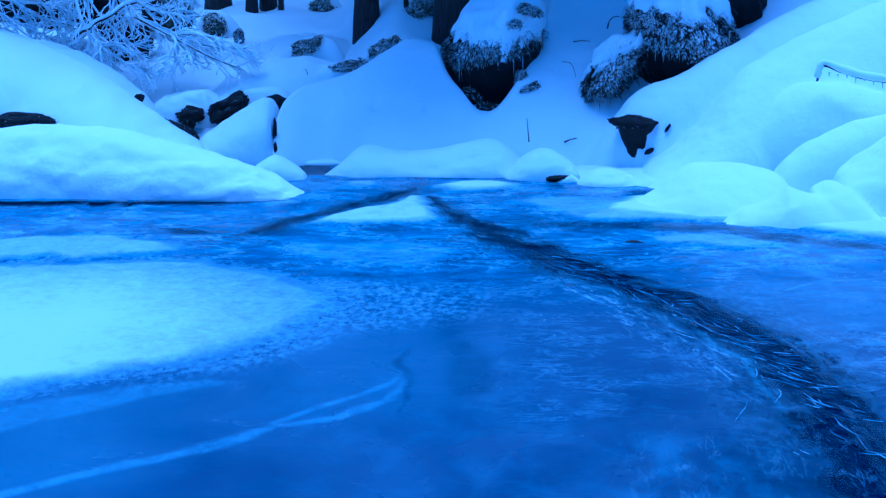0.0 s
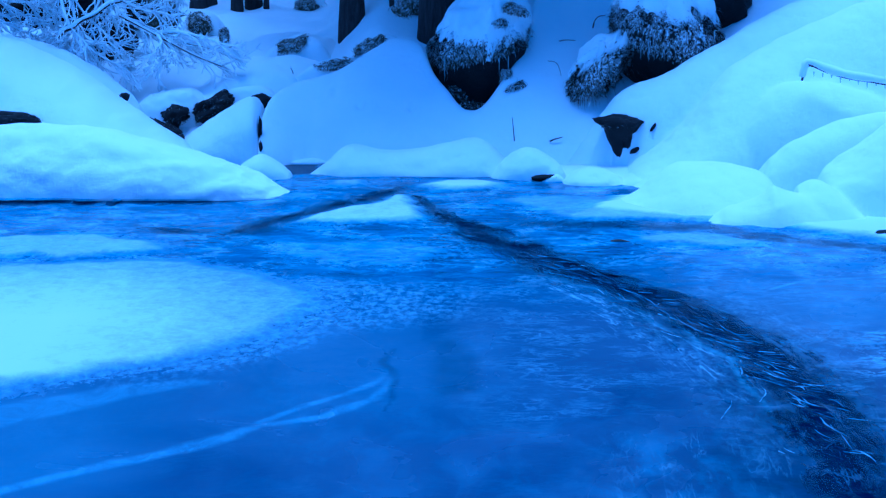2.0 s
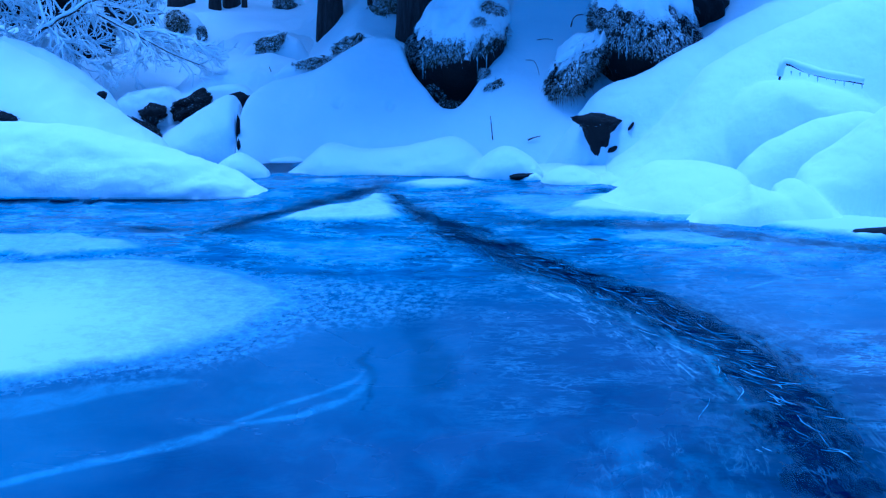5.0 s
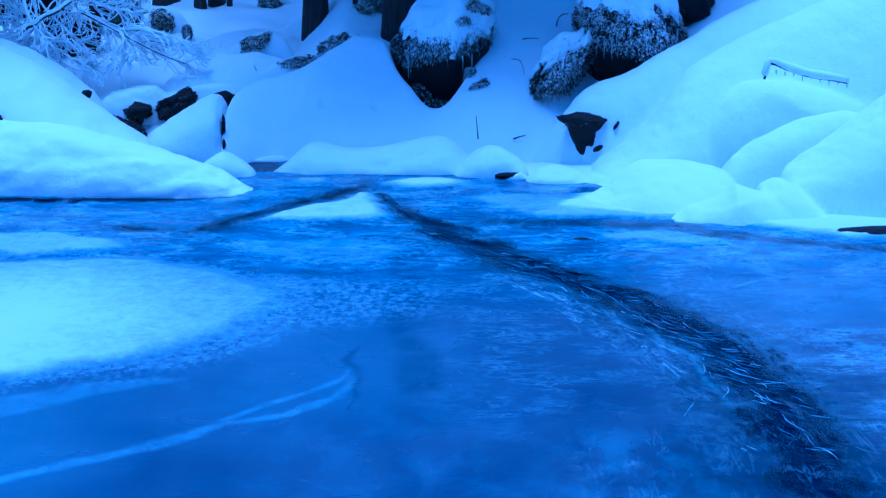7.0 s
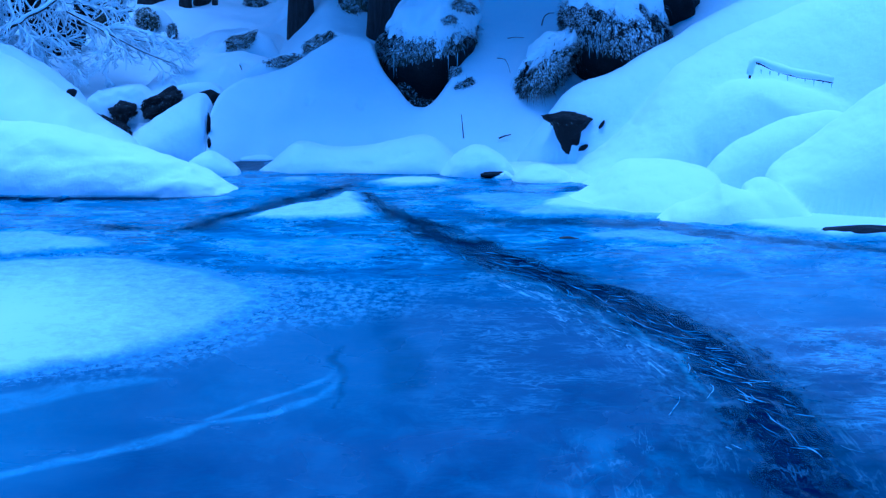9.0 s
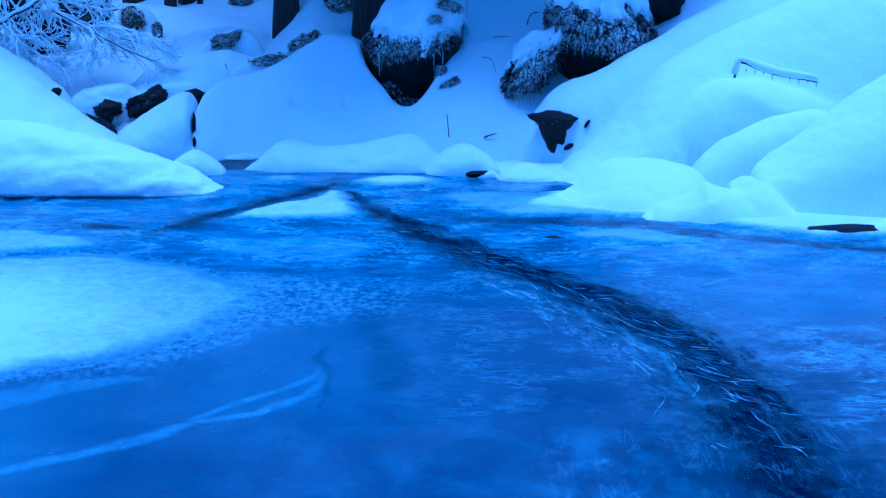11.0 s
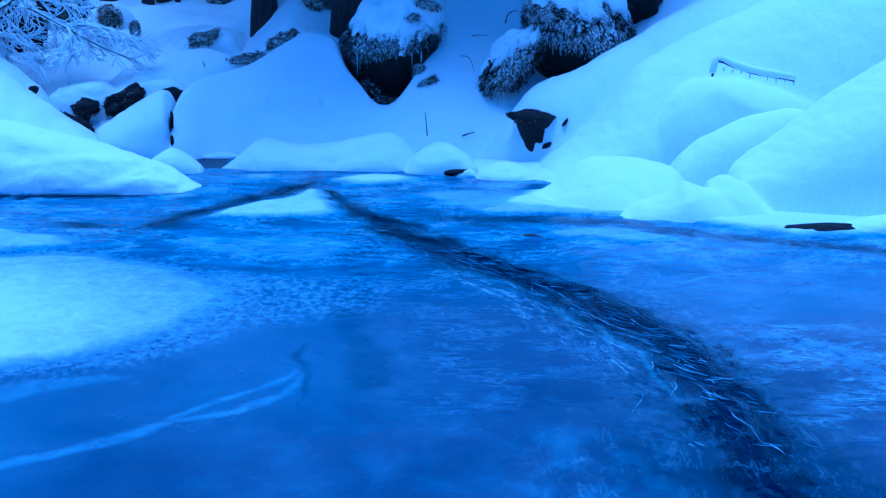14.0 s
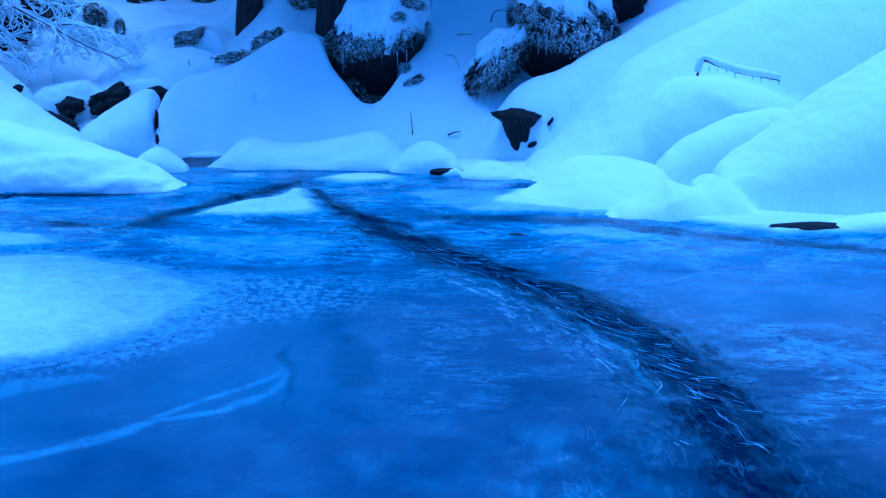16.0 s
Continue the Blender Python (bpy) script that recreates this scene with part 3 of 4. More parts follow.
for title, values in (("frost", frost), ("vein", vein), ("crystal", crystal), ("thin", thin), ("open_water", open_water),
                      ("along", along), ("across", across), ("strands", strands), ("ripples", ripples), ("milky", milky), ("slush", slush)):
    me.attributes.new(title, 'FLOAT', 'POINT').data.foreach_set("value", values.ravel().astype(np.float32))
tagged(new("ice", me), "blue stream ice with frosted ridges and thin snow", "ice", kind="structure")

xs, ys = graded(-7.5, -0.9, 1.95, 7.5, 0.013, 60), np.concatenate([np.arange(4.0, 5.7, 0.03), np.arange(5.7, 12.9, 0.016), np.arange(12.9, 15.2, 0.03)])
gx, gy = np.meshgrid(xs, ys)
gz = np.full(gx.shape, -0.006)
along, side = flow_of(gx, gy)
d = np.abs(side)
for j, i in zip(*np.where(d < 0.55)):
    w, q = side[j, i], along[j, i]
    warp = 6.0 * noise.noise(Vector((w * 2.2, q * 1.3, 5))) + 4.0 * noise.noise(Vector((w * 6, q * 5, 8)))
    swell = 0.35 + max(0.0, 2.2 * noise.noise(Vector((w * 3, q * 1.6, 11))))
    crease = (1 - abs(2 * noise.noise(Vector((w * 15 + 0.35 * warp, q * 2.6, 2))))) ** 2 + 0.5 * (1 - abs(2 * noise.noise(Vector((w * 22 - q * 6, q * 13 + 0.2 * warp, 7))))) ** 2
    gz[j, i] += max(0.0, 1 - (d[j, i] / 0.42) ** 2) * swell * (0.005 * crease + 0.0012 * math.sin(w * 34 - q * 30 - 1.6 * warp)) + 0.0005 * math.sin(w * 95 - q * 30 + 2 * warp)
me = sheet("water", xs, ys, gz, WATER)
for title, values in (("along", along), ("across", side)):
    me.attributes.new(title, 'FLOAT', 'POINT').data.foreach_set("value", values.ravel().astype(np.float32))
water = tagged(new("water", me), "dark rippling water running under the ice", "water", kind="structure")


def slush_glint_threads():
    """Thin curved threads of slush that drift along the channel, and short dashes for ripple glints, each a low tapered
    ridge.
    """
    pick = random.Random(205)
    fine = spline([(a, b, 0) for a, b in channel], 200)
    verts, faces = [], []
    made = 0
    while made < 210:
        y = pick.uniform(6.45, 10.6)
        side = pick.gauss(-0.04, 0.11)
        x = float(np.interp(-y, -fine[:, 1], fine[:, 0])) + side
        if noise.noise(Vector((x * 5.0, y * 1.6, 3.3))) < pick.uniform(-0.55, 0.30):
            continue
        made += 1
        # short dashes right of the middle stand in for highlights on ripples
        short = side > 0.0 and pick.random() < 0.6
        length = pick.uniform(0.05, 0.10) if short else pick.choice((0.05, 0.08, 0.11, 0.15, 0.20, 0.28)) * pick.uniform(0.7, 1.2)
        turn = pick.gauss(1.15, 0.15) if short else pick.gauss(0.42, 0.19) + 0.22 * noise.noise(Vector((x * 2, y * 0.8, 8)))
        bend = pick.gauss(0.0, 1.3) if short else pick.gauss(0.9, 1.6)
        half = pick.uniform(0.0010, 0.0034)
        steps, first = 7, len(verts)
        heading = turn - 0.5 * bend * length
        for k in range(steps + 1):
            f = k / steps
            w = half * max(0.12, math.sin(math.pi * min(1.0, 0.08 + 0.92 * f)) ** 0.7)
            ox, oy = math.cos(heading) * w, math.sin(heading) * w
            verts += [(x - ox, y - oy, 0.0105), (x, y, 0.0115 + 0.5 * w), (x + ox, y + oy, 0.0105)]
            x += math.sin(heading) * length / steps
            y -= math.cos(heading) * length / steps
            heading += bend * length / steps + pick.gauss(0, 0.13)
        for k in range(steps):
            a = first + 3 * k
            faces += [(a, a + 1, a + 4, a + 3), (a + 1, a + 2, a + 5, a + 4)]
    return mesh_of("slush", verts, faces, SLUSH_GLINTS)


tagged(part("slush", slush_glint_threads(), water, "white threads of slush and ripple glints drawn on the water"), kind="stuff")

# ---- snow mounds: left bank ----
mound("long low snow mound reaching out over the ice", [(-5.458, 13.000, 0.156), (-4.525, 13.000, 0.387), (-3.690, 13.000, 0.458), (-3.274, 13.000, 0.479), (-2.849, 12.950, 0.451), (-2.429, 12.900, 0.370), (-2.011, 12.850, 0.269), (-1.719, 12.800, 0.164), (-1.514, 12.780, 0.055), (-1.411, 12.770, -0.002)], 0.43, 0.6, shape=0.95, seed=1, n=130, m=44, rough=0.022)
mound("tall rounded snow drift on the near bank", [(-5.915, 14.600, 1.504), (-5.009, 14.600, 1.322), (-4.074, 14.500, 1.072), (-3.714, 14.500, 0.940), (-3.331, 14.400, 0.769), (-2.954, 14.300, 0.532), (-2.669, 14.200, 0.343), (-2.452, 14.100, 0.218), (-2.196, 14.000, -0.031)], 1.3, 1.0, shape=0.75, seed=2, n=120, m=40, rough=0.020)
mound("snow ridge under the frosted bushes", [(-4.773, 15.300, 1.194), (-4.176, 15.200, 1.008), (-3.794, 15.200, 0.936), (-3.441, 15.100, 0.786), (-3.141, 15.000, 0.594), (-2.960, 14.900, 0.437), (-2.700, 14.800, -0.099)], 0.6, 0.8, shape=0.8, seed=3)
mound("round snow dome beside a hollow", [(-2.607, 14.750, -0.140), (-2.531, 14.750, 0.146), (-2.372, 14.750, 0.278), (-2.180, 14.750, 0.411), (-2.036, 14.750, 0.500), (-1.947, 14.750, 0.519), (-1.896, 14.750, 0.477), (-1.871, 14.750, 0.359), (-1.859, 14.750, -0.140)], 0.45, 0.5, shape=0.8, seed=4, rough=0.015)
mound("snow pillow over dark stones", [(-3.107, 15.250, 0.303), (-2.905, 15.250, 0.483), (-2.686, 15.250, 0.527), (-2.507, 15.250, 0.493), (-2.233, 15.250, 0.230)], 0.2, 0.6, base=0.3, shape=0.6, seed=5)

# ---- snow mounds: far bank ----
def bank_slope(y):
    return np.interp(y, [13.9, 14.1, 14.2, 14.3, 14.45, 14.62, 14.85, 15.1, 15.4, 16.0, 17.0, 18.0], [-0.3, -0.1, 0.03, 0.14, 0.27, 0.39, 0.54, 0.70, 0.88, 1.18, 1.55, 1.85])


def snow_bank(crest):
    """One smooth slope that climbs from the shore and rounds over at a crest line of changing height."""
    xs, ys = np.arange(-2.05, 1.6, 0.016), np.arange(13.9, 18.0, 0.025)
    gx, gy = np.meshgrid(xs, ys)
    line = spline(crest, 200)
    top = np.interp(xs, line[:, 0], line[:, 2])
    levels = np.linspace(13.9, 18, 200)
    where = np.interp(top, bank_slope(levels), levels)
    rise = bank_slope(gy - 0.28 * np.exp(-((gx + 1.45) / 0.28) ** 2))
    behind = top[None] + 0.05 - 0.45 * np.maximum(gy - where[None], 0) ** 1.2
    k = 0.10
    blend = np.clip(0.5 + 0.5 * (behind - rise) / k, 0, 1)
    gz = behind * (1 - blend) + rise * blend - k * blend * (1 - blend)
    for j in range(len(ys)):
        for i in range(len(xs)):
            gz[j, i] += 0.03 * noise.fractal(Vector((xs[i] * 1.3, ys[j] * 1.3, 2)), 0.8, 2.0, 3)
    for x, y, wide in ((-1.05, 14.76, 0.035), (-1.28, 15.03, 0.05), (-0.62, 14.7, 0.03)):
        gz -= 0.05 * np.exp(-((gx - x) ** 2 + 0.5 * (gy - y) ** 2) / wide ** 2)
    me = sheet("snow_bank", xs, ys, gz, SNOW)
    return tagged(new("snow_bank", me), "broad smooth snow bank sloping up to the boulders", "snow bank", kind="structure")


snow_bank([(-2.1, 14.6, -0.4), (-1.900, 14.400, -0.183), (-1.861, 14.450, 0.160), (-1.856, 14.600, 0.375), (-1.774, 14.720, 0.527), (-1.556, 14.900, 0.651), (-1.191, 15.100, 0.743), (-0.962, 15.300, 0.857), (-0.797, 15.400, 0.917), (-0.576, 15.350, 0.882), (-0.450, 15.000, 0.666), (-0.330, 14.800, 0.525), (-0.235, 14.700, 0.430), (-0.140, 14.650, 0.388), (-0.040, 14.660, 0.410), (0.090, 14.800, 0.530), (0.235, 15.050, 0.733), (0.322, 15.300, 0.915), (0.389, 15.500, 1.086), (0.459, 15.900, 1.261), (0.597, 16.300, 1.446), (0.889, 16.500, 1.542), (1.363, 16.600, 1.539), (1.7, 16.5, 1.5)])

mound("low double snow hump on the far shore", [(-1.461, 13.850, -0.045), (-1.286, 13.900, 0.073), (-1.083, 13.900, 0.217), (-0.839, 13.900, 0.181), (-0.572, 13.900, 0.181), (-0.305, 13.900, 0.230), (-0.104, 13.900, 0.262), (0.051, 13.900, 0.199), (0.230, 13.900, 0.028), (0.319, 13.900, -0.053)], 0.34, 0.4, shape=1.1, seed=7, rough=0.014)
mound("small snow tongue at the water's edge", [(-2.002, 13.600, 0.018), (-1.846, 13.600, 0.137), (-1.736, 13.600, 0.176), (-1.607, 13.600, 0.106), (-1.500, 13.600, 0.018)], 0.18, 0.3, shape=0.8, seed=8, n=60, rough=0.008)
mound("thin snow shelf behind the pool", [(-1.900, 14.500, -0.019), (-1.713, 14.500, 0.023), (-1.341, 14.500, 0.032), (-1.063, 14.500, -0.019)], 0.12, 0.3, shape=0.6, seed=9, n=50, rough=0.008)
mound("small low snow hump on the far shore", [(0.541, 13.300, -0.016), (0.668, 13.300, 0.088), (0.817, 13.300, 0.122), (0.967, 13.300, 0.070), (1.097, 13.300, -0.025)], 0.20, 0.3, shape=1.2, seed=10, n=50, rough=0.012)
mound("low apron of snow along the far shore", [(-0.500, 13.950, 0.000), (-0.200, 13.920, 0.050), (0.300, 13.850, 0.050), (0.700, 13.800, 0.050), (1.050, 13.720, 0.060), (1.350, 13.600, 0.070), (1.600, 13.500, 0.000)], 0.36, 0.5, shape=1.6, seed=20, n=80, rough=0.012, even=0.9)



# ---- snow mounds: right bank ----
RIGHT_BANK = [
    ("high snow slope above the stream's bend", 0.75, 1.5, 0.8, 0.0, [(0.560, 14.280, -0.060), (0.700, 14.260, 0.090), (0.830, 14.220, 0.270), (0.949, 14.200, 0.440), (1.047, 14.200, 0.570), (1.181, 14.200, 0.660), (1.450, 14.200, 0.750), (1.678, 14.250, 0.890), (1.864, 14.300, 0.968), (2.175, 14.300, 1.157), (2.549, 14.400, 1.331), (3.240, 14.500, 1.597), (4.614, 14.600, 2.000), (6.420, 14.600, 2.223)]),
    ("broad soft shoulder of snow on the bank", 0.95, 0.3, 1.5, 0.8, [(1.029, 13.720, -0.044), (1.133, 13.720, 0.098), (1.391, 13.740, 0.290), (1.586, 13.760, 0.491), (1.725, 13.780, 0.665), (1.880, 13.820, 0.828), (2.084, 13.860, 0.956), (2.458, 13.920, 1.127), (2.866, 13.950, 1.308), (3.558, 13.950, 1.569), (4.637, 13.950, 1.828), (6.206, 13.950, 1.352)]),
    ("deep rounded drift under the fallen branch", 0.32, 0.3, 0.7, 0.0, [(1.728, 13.400, 0.012), (1.809, 13.400, 0.229), (1.931, 13.400, 0.488), (2.138, 13.400, 0.710), (2.349, 13.400, 0.761), (2.863, 13.400, 0.701), (3.468, 13.400, 0.530), (4.357, 13.400, -0.031)]),
    ("sloping drift between two mounds", 0.26, 0.28, 0.7, 0.0, [(1.931, 12.750, 0.109), (2.049, 12.750, 0.274), (2.289, 12.750, 0.426), (2.611, 12.750, 0.553), (2.976, 12.750, 0.561), (3.729, 12.750, 0.191)]),
    ("great smooth snow mound on the stream's edge", 1.0, 0.26, 0.66, 0.35, [(2.225, 12.050, -0.102), (2.245, 12.050, 0.130), (2.290, 12.100, 0.260), (2.400, 12.150, 0.365), (2.588, 12.150, 0.480), (2.776, 12.150, 0.628), (3.031, 12.150, 0.812), (3.260, 12.150, 0.960), (3.526, 12.150, 1.100), (4.072, 12.150, 1.280), (5.028, 12.150, 1.360), (6.282, 12.150, 0.277)]),
    ("rounded snow mound sloping to the ice", 0.66, 0.3, 1.5, 0.6, [(0.780, 12.300, -0.020), (0.899, 12.320, 0.020), (1.036, 12.320, 0.093), (1.212, 12.320, 0.221), (1.388, 12.320, 0.300), (1.665, 12.320, 0.288), (1.864, 12.320, 0.252), (1.952, 12.320, 0.197), (1.995, 12.320, 0.113), (2.010, 12.320, -0.149)]),
    ("pointed snow shelf joining two mounds", 0.30, 0.08, 1.3, 0.6, [(1.3, 11.62, -0.06), (1.45, 11.62, 0.0), (1.576, 11.62, 0.101), (1.669, 11.62, 0.124), (1.761, 11.62, 0.158), (1.835, 11.62, 0.207), (1.882, 11.62, 0.238), (1.939, 11.62, 0.223), (2.022, 11.62, 0.2), (2.154, 11.62, 0.166), (2.382, 11.62, 0.079), (2.574, 11.62, -0.039)]),
    ("small round lump of snow against a mound", 0.30, 0.16, 1.1, 0.7, [(2.030, 11.750, 0.020), (2.050, 11.750, 0.180), (2.110, 11.740, 0.243), (2.181, 11.720, 0.262), (2.258, 11.700, 0.236), (2.330, 11.680, 0.180), (2.410, 11.640, 0.110), (2.500, 11.560, 0.020)]),
]


def drift_height(x, y, front, back, shape, even, crest):
    """The height of one drift under its crest line; it falls away below the ice beyond its foot."""
    line = spline(crest, 240)
    top = np.interp(x, line[:, 0], line[:, 2], left=-0.3, right=-0.3) + 0.02
    rise = np.maximum(top, 0)
    depth = np.maximum(max(even, 0.04), np.sqrt(rise / max(line[:, 2].max(), 0.05)))
    off = np.interp(x, line[:, 0], line[:, 1]) - y
    c = np.abs(off) / (np.where(off > 0, front, back) * depth)
    return np.where(c < 1, -0.02 + np.minimum(top, 0) + rise * np.maximum(1 - c * c, 0) ** (shape / 2), -0.02 - 0.3 * np.clip(c - 1, 0, 1) + np.minimum(top, 0))


def flowing_drifts(rows, xs, ys, soft, rough):
    """Drifts that run into one another: one smooth surface, parted into its mounds along the valleys."""
    gx, gy = np.meshgrid(xs, ys)
    heights = np.stack([drift_height(gx, gy, *row[1:]) for row in rows])
    owner = heights.argmax(0)
    top = heights.max(0)
    gz = top + soft * np.log(np.exp((heights - top) / soft).sum(0)) - 0.2 * soft
    for j in range(len(ys)):
        for i in range(len(xs)):
            if gz[j, i] > -0.1:
                q = Vector((xs[i], ys[j], 2 * gz[j, i]))
                gz[j, i] += rough * min(1, 0.3 + 6 * max(gz[j, i], 0)) * (noise.fractal(q * 2.0, 0.7, 2.0, 3) + 0.3 * noise.fractal(q * 8, 0.7, 2.0, 3))
    dzy, dzx = np.gradient(gz, ys, xs)
    normals = np.stack([-dzx, -dzy, np.ones_like(gz)], -1)
    normals /= np.linalg.norm(normals, axis=-1, keepdims=True)
    w = len(xs)
    verts = np.stack([gx.ravel(), gy.ravel(), gz.ravel()], 1)
    first = (np.arange(len(ys) - 1)[:, None] * w + np.arange(w - 1)[None]).ravel()
    quads = np.stack([first, first + 1, first + w + 1, first + w], 1)
    shown = gz.ravel()[quads].max(1) > -0.015
    for k, row in enumerate(rows):
        mine = quads[shown & (owner.ravel()[quads[:, 0]] == k)]
        used, places = np.unique(mine, return_inverse=True)
        me = mesh_of("snow_mound", verts[used], [tuple(int(v) for v in q) for q in places.reshape(-1, 4)], SNOW)
        me.normals_split_custom_set_from_vertices([tuple(v) for v in normals.reshape(-1, 3)[used]])
        tagged(new("snow_mound", me), row[0], "snow mound", "snow mounds")


flowing_drifts(RIGHT_BANK, np.concatenate([np.arange(0.6, 3.7, 0.013), np.arange(3.7, 6.6, 0.05)]), np.concatenate([np.arange(10.7, 13.0, 0.016), np.arange(13.0, 16.2, 0.025)]), 0.010, 0.014)
mound("flat icy foot of snow between two mounds", [(0.960, 13.300, -0.015), (1.030, 13.300, 0.030), (1.100, 13.300, 0.060), (1.180, 13.300, 0.075), (1.300, 13.300, 0.080), (1.420, 13.300, 0.020)], 0.22, 0.40, shape=0.6, seed=63, n=50, rough=0.006, even=0.5)
mound("thin snow ledge below the undercut", [(2.250, 11.050, -0.020), (2.400, 11.050, 0.004), (2.560, 11.050, -0.004), (2.700, 11.050, 0.006), (2.880, 11.030, 0.060), (3.092, 11.000, 0.105), (3.589, 11.000, 0.125), (4.662, 11.000, 0.009)], 0.15, 0.25, shape=0.5, seed=18, n=70, rough=0.01)


# ---- rocks ----
def snowy_rock(name, label, at, radii, seed, thick=0.0, moss=False, lean=(0, 0), down=0.1, level=4, rough=0.22, under=0.0, taper=0.0, shear=0.0):
    t = thing(name, label, "boulder" if name == "boulder" else "stone", at=at)
    part("rock", rock_mesh("rock", at, radii, seed, level=level, rough=rough, material=MOSS if moss else ROCK, under=under, taper=taper, shear=shear), t, "dark mossy rock" if moss else "dark wet rock")
    if thick:
        part("snow_cap", cap_mesh("snow_cap", at, radii, seed, thick, down, lean, rough, shear), t, "thick soft snow cap")
    return t


def tuft_mesh(name, at, radii, seed, count, low, high, length, material, rough=0.22, side=(160, 380), droop=1.0, wide=0.10, clump=None, shear=0.0, gather=1.0, tilt=0.0):
    """Blades and moss sprays that hang from the stream side of a rock, between two heights (-1 to 1)."""
    r = random.Random(seed * 13 + count)
    verts, faces = [], []
    for _ in range(count):
        a = radians(r.uniform(*side))
        h = min(0.98, max(-0.98, low + tilt * math.cos(a) + (high - low - 0.5 * tilt * math.cos(a)) * r.random() ** gather))
        c = math.sqrt(max(0.0, 1 - h * h))
        d = Vector((c * math.cos(a), c * math.sin(a), h))
        if clump is not None and lumps(d, 3.5, seed + count) + r.uniform(-0.15, 0.15) < clump:
            continue
        p = on_rock(at, radii, seed, rough, d, 0.0, 0.0, shear)
        out = Vector((d.x / radii[0], d.y / radii[1], d.z / radii[2])).normalized()
        size = length * r.uniform(0.4, 1.2)
        way = (out * r.uniform(0.3, 0.8) + Vector((r.uniform(-0.75, 0.75), r.uniform(-0.3, 0.1), -droop * r.uniform(0.2, 1.0)))).normalized()
        side_way = way.cross(out + Vector((0.01, 0.3, 0.1))).normalized() * size * wide * r.uniform(0.6, 1.4)
        mid = p + way * size * 0.55
        tip = mid + (way + Vector((0, 0, -0.7 * droop))).normalized() * size * 0.5
        b = len(verts)
        verts += [p - side_way, p + side_way, mid + side_way * 0.8, mid - side_way * 0.8, tip]
        faces += [(b, b + 1, b + 2, b + 3), (b + 3, b + 2, b + 4)]
    return mesh_of(name, verts, faces, material, False)


def icicle_mesh(name, at, length, radius):
    verts, faces = [], []
    line = [(at[0], at[1], at[2] - length * q) for q in (0, 0.3, 0.6, 0.85, 1.0)]
    tube(verts, faces, line, [radius * k for k in (1.0, 0.8, 0.55, 0.3, 0.06)], 6)
    return mesh_of(name, verts, faces, ICICLE)


def dressed_boulder(label, at, radii, seed, thick, lean, down, icicles, moss=(-0.1, 0.75), rough=0.2, shear=0.0, tilt=0.0, rime=1.0, side=(160, 380), bare=None):
    t = snowy_rock("boulder", label, at, radii, seed, thick, False, lean, down, rough=rough, under=0.35, shear=shear)
    for title, me, label in (
            ("moss", tuft_mesh("moss", at, radii, seed, 6000, moss[0], moss[1], 0.026, MOSS, rough, wide=0.20, droop=0.9, side=side, clump=bare, gather=0.8, shear=shear, tilt=tilt), "shaggy dark green moss"),
            ("frost", tuft_mesh("frost", at, radii, seed, int(9000 * rime), moss[0] + 0.05, moss[1] + 0.2, 0.024, SNOW, rough, wide=0.10, droop=1.0, side=side, clump=-0.25, gather=0.55, shear=shear, tilt=tilt), "white rime on the moss"),
            ("snow_clump", tuft_mesh("snow_clump", at, radii, seed + 200, int(600 * rime), moss[0] + 0.12, moss[1] + 0.2, 0.030, SNOW, rough, wide=0.34, droop=0.6, side=side, clump=0.02, gather=0.6, shear=shear, tilt=tilt), "clotted snow caught in the moss"),
            ("hanging_grass", tuft_mesh("hanging_grass", at, radii, seed, 520, moss[0] + 0.1, moss[1], 0.13, GRASS, rough, wide=0.022, droop=2.2, side=side, clump=-0.15, shear=shear, tilt=tilt), "dead grass hanging in strands")):
        tagged(part(title, me, t, label), kind="stuff")
    r = random.Random(seed)
    for _ in range(icicles):
        h, a = r.uniform(0.0, 0.35), radians(r.uniform(225, 330))
        c = math.sqrt(1 - h * h)
        part("icicle", icicle_mesh("icicle", on_rock(at, radii, seed, rough, Vector((c * math.cos(a), c * math.sin(a), h))) + Vector((0, -0.02, 0)), r.uniform(0.05, 0.22), r.uniform(0.0035, 0.007)), t, "slim clear icicle")
    return t


# the near-black rock foot also stands in for the hollow's shade
dressed_boulder("mossy boulder capped with snow over a dark hollow", (-0.085, 15.460, 0.777), (0.405, 0.42, 0.551), 21, 0.11, (0.0, -0.02), -0.06, 6, (-0.02, 0.36), 0.14, 0.26, tilt=0.20, rime=1.5)

dressed_boulder("broad mossy boulder capped with snow and hung with ice", (1.522, 15.050, 0.942), (0.445, 0.48, 0.517), 22, 0.12, (0.12, 0.0), -0.17, 12, (-0.30, 0.76), 0.16, shear=-0.30, tilt=-0.22, rime=2.8)
for u, (at, size) in enumerate((((-0.251, 15.000, 0.508), (0.076, 0.08, 0.048, -0.7)), ((-0.097, 14.860, 0.418), (0.105, 0.08, 0.033, -0.1)))):
    st = snowy_rock("stone", "low mossy stone in the mouth of a hollow", at, size, 110 + u, level=3, rough=0.35)
    tagged(part("moss", tuft_mesh("moss", at, size, 110 + u, 260, -0.4, 1.0, 0.024, MOSS, 0.35, wide=0.2, droop=0.3), st, "dark shaggy moss"), kind="stuff")
    tagged(part("frost", tuft_mesh("frost", at, size, 110 + u, 90, 0.2, 1.0, 0.02, SNOW, 0.35, wide=0.12, droop=0.3), st, "thin white rime"), kind="stuff")
snowy_rock("boulder", "dark boulder with patchy snow on top", (2.074, 15.600, 1.217), (0.238, 0.3, 0.258), 23, 0.10, False, (0, 0.0), -0.30, under=0.5)
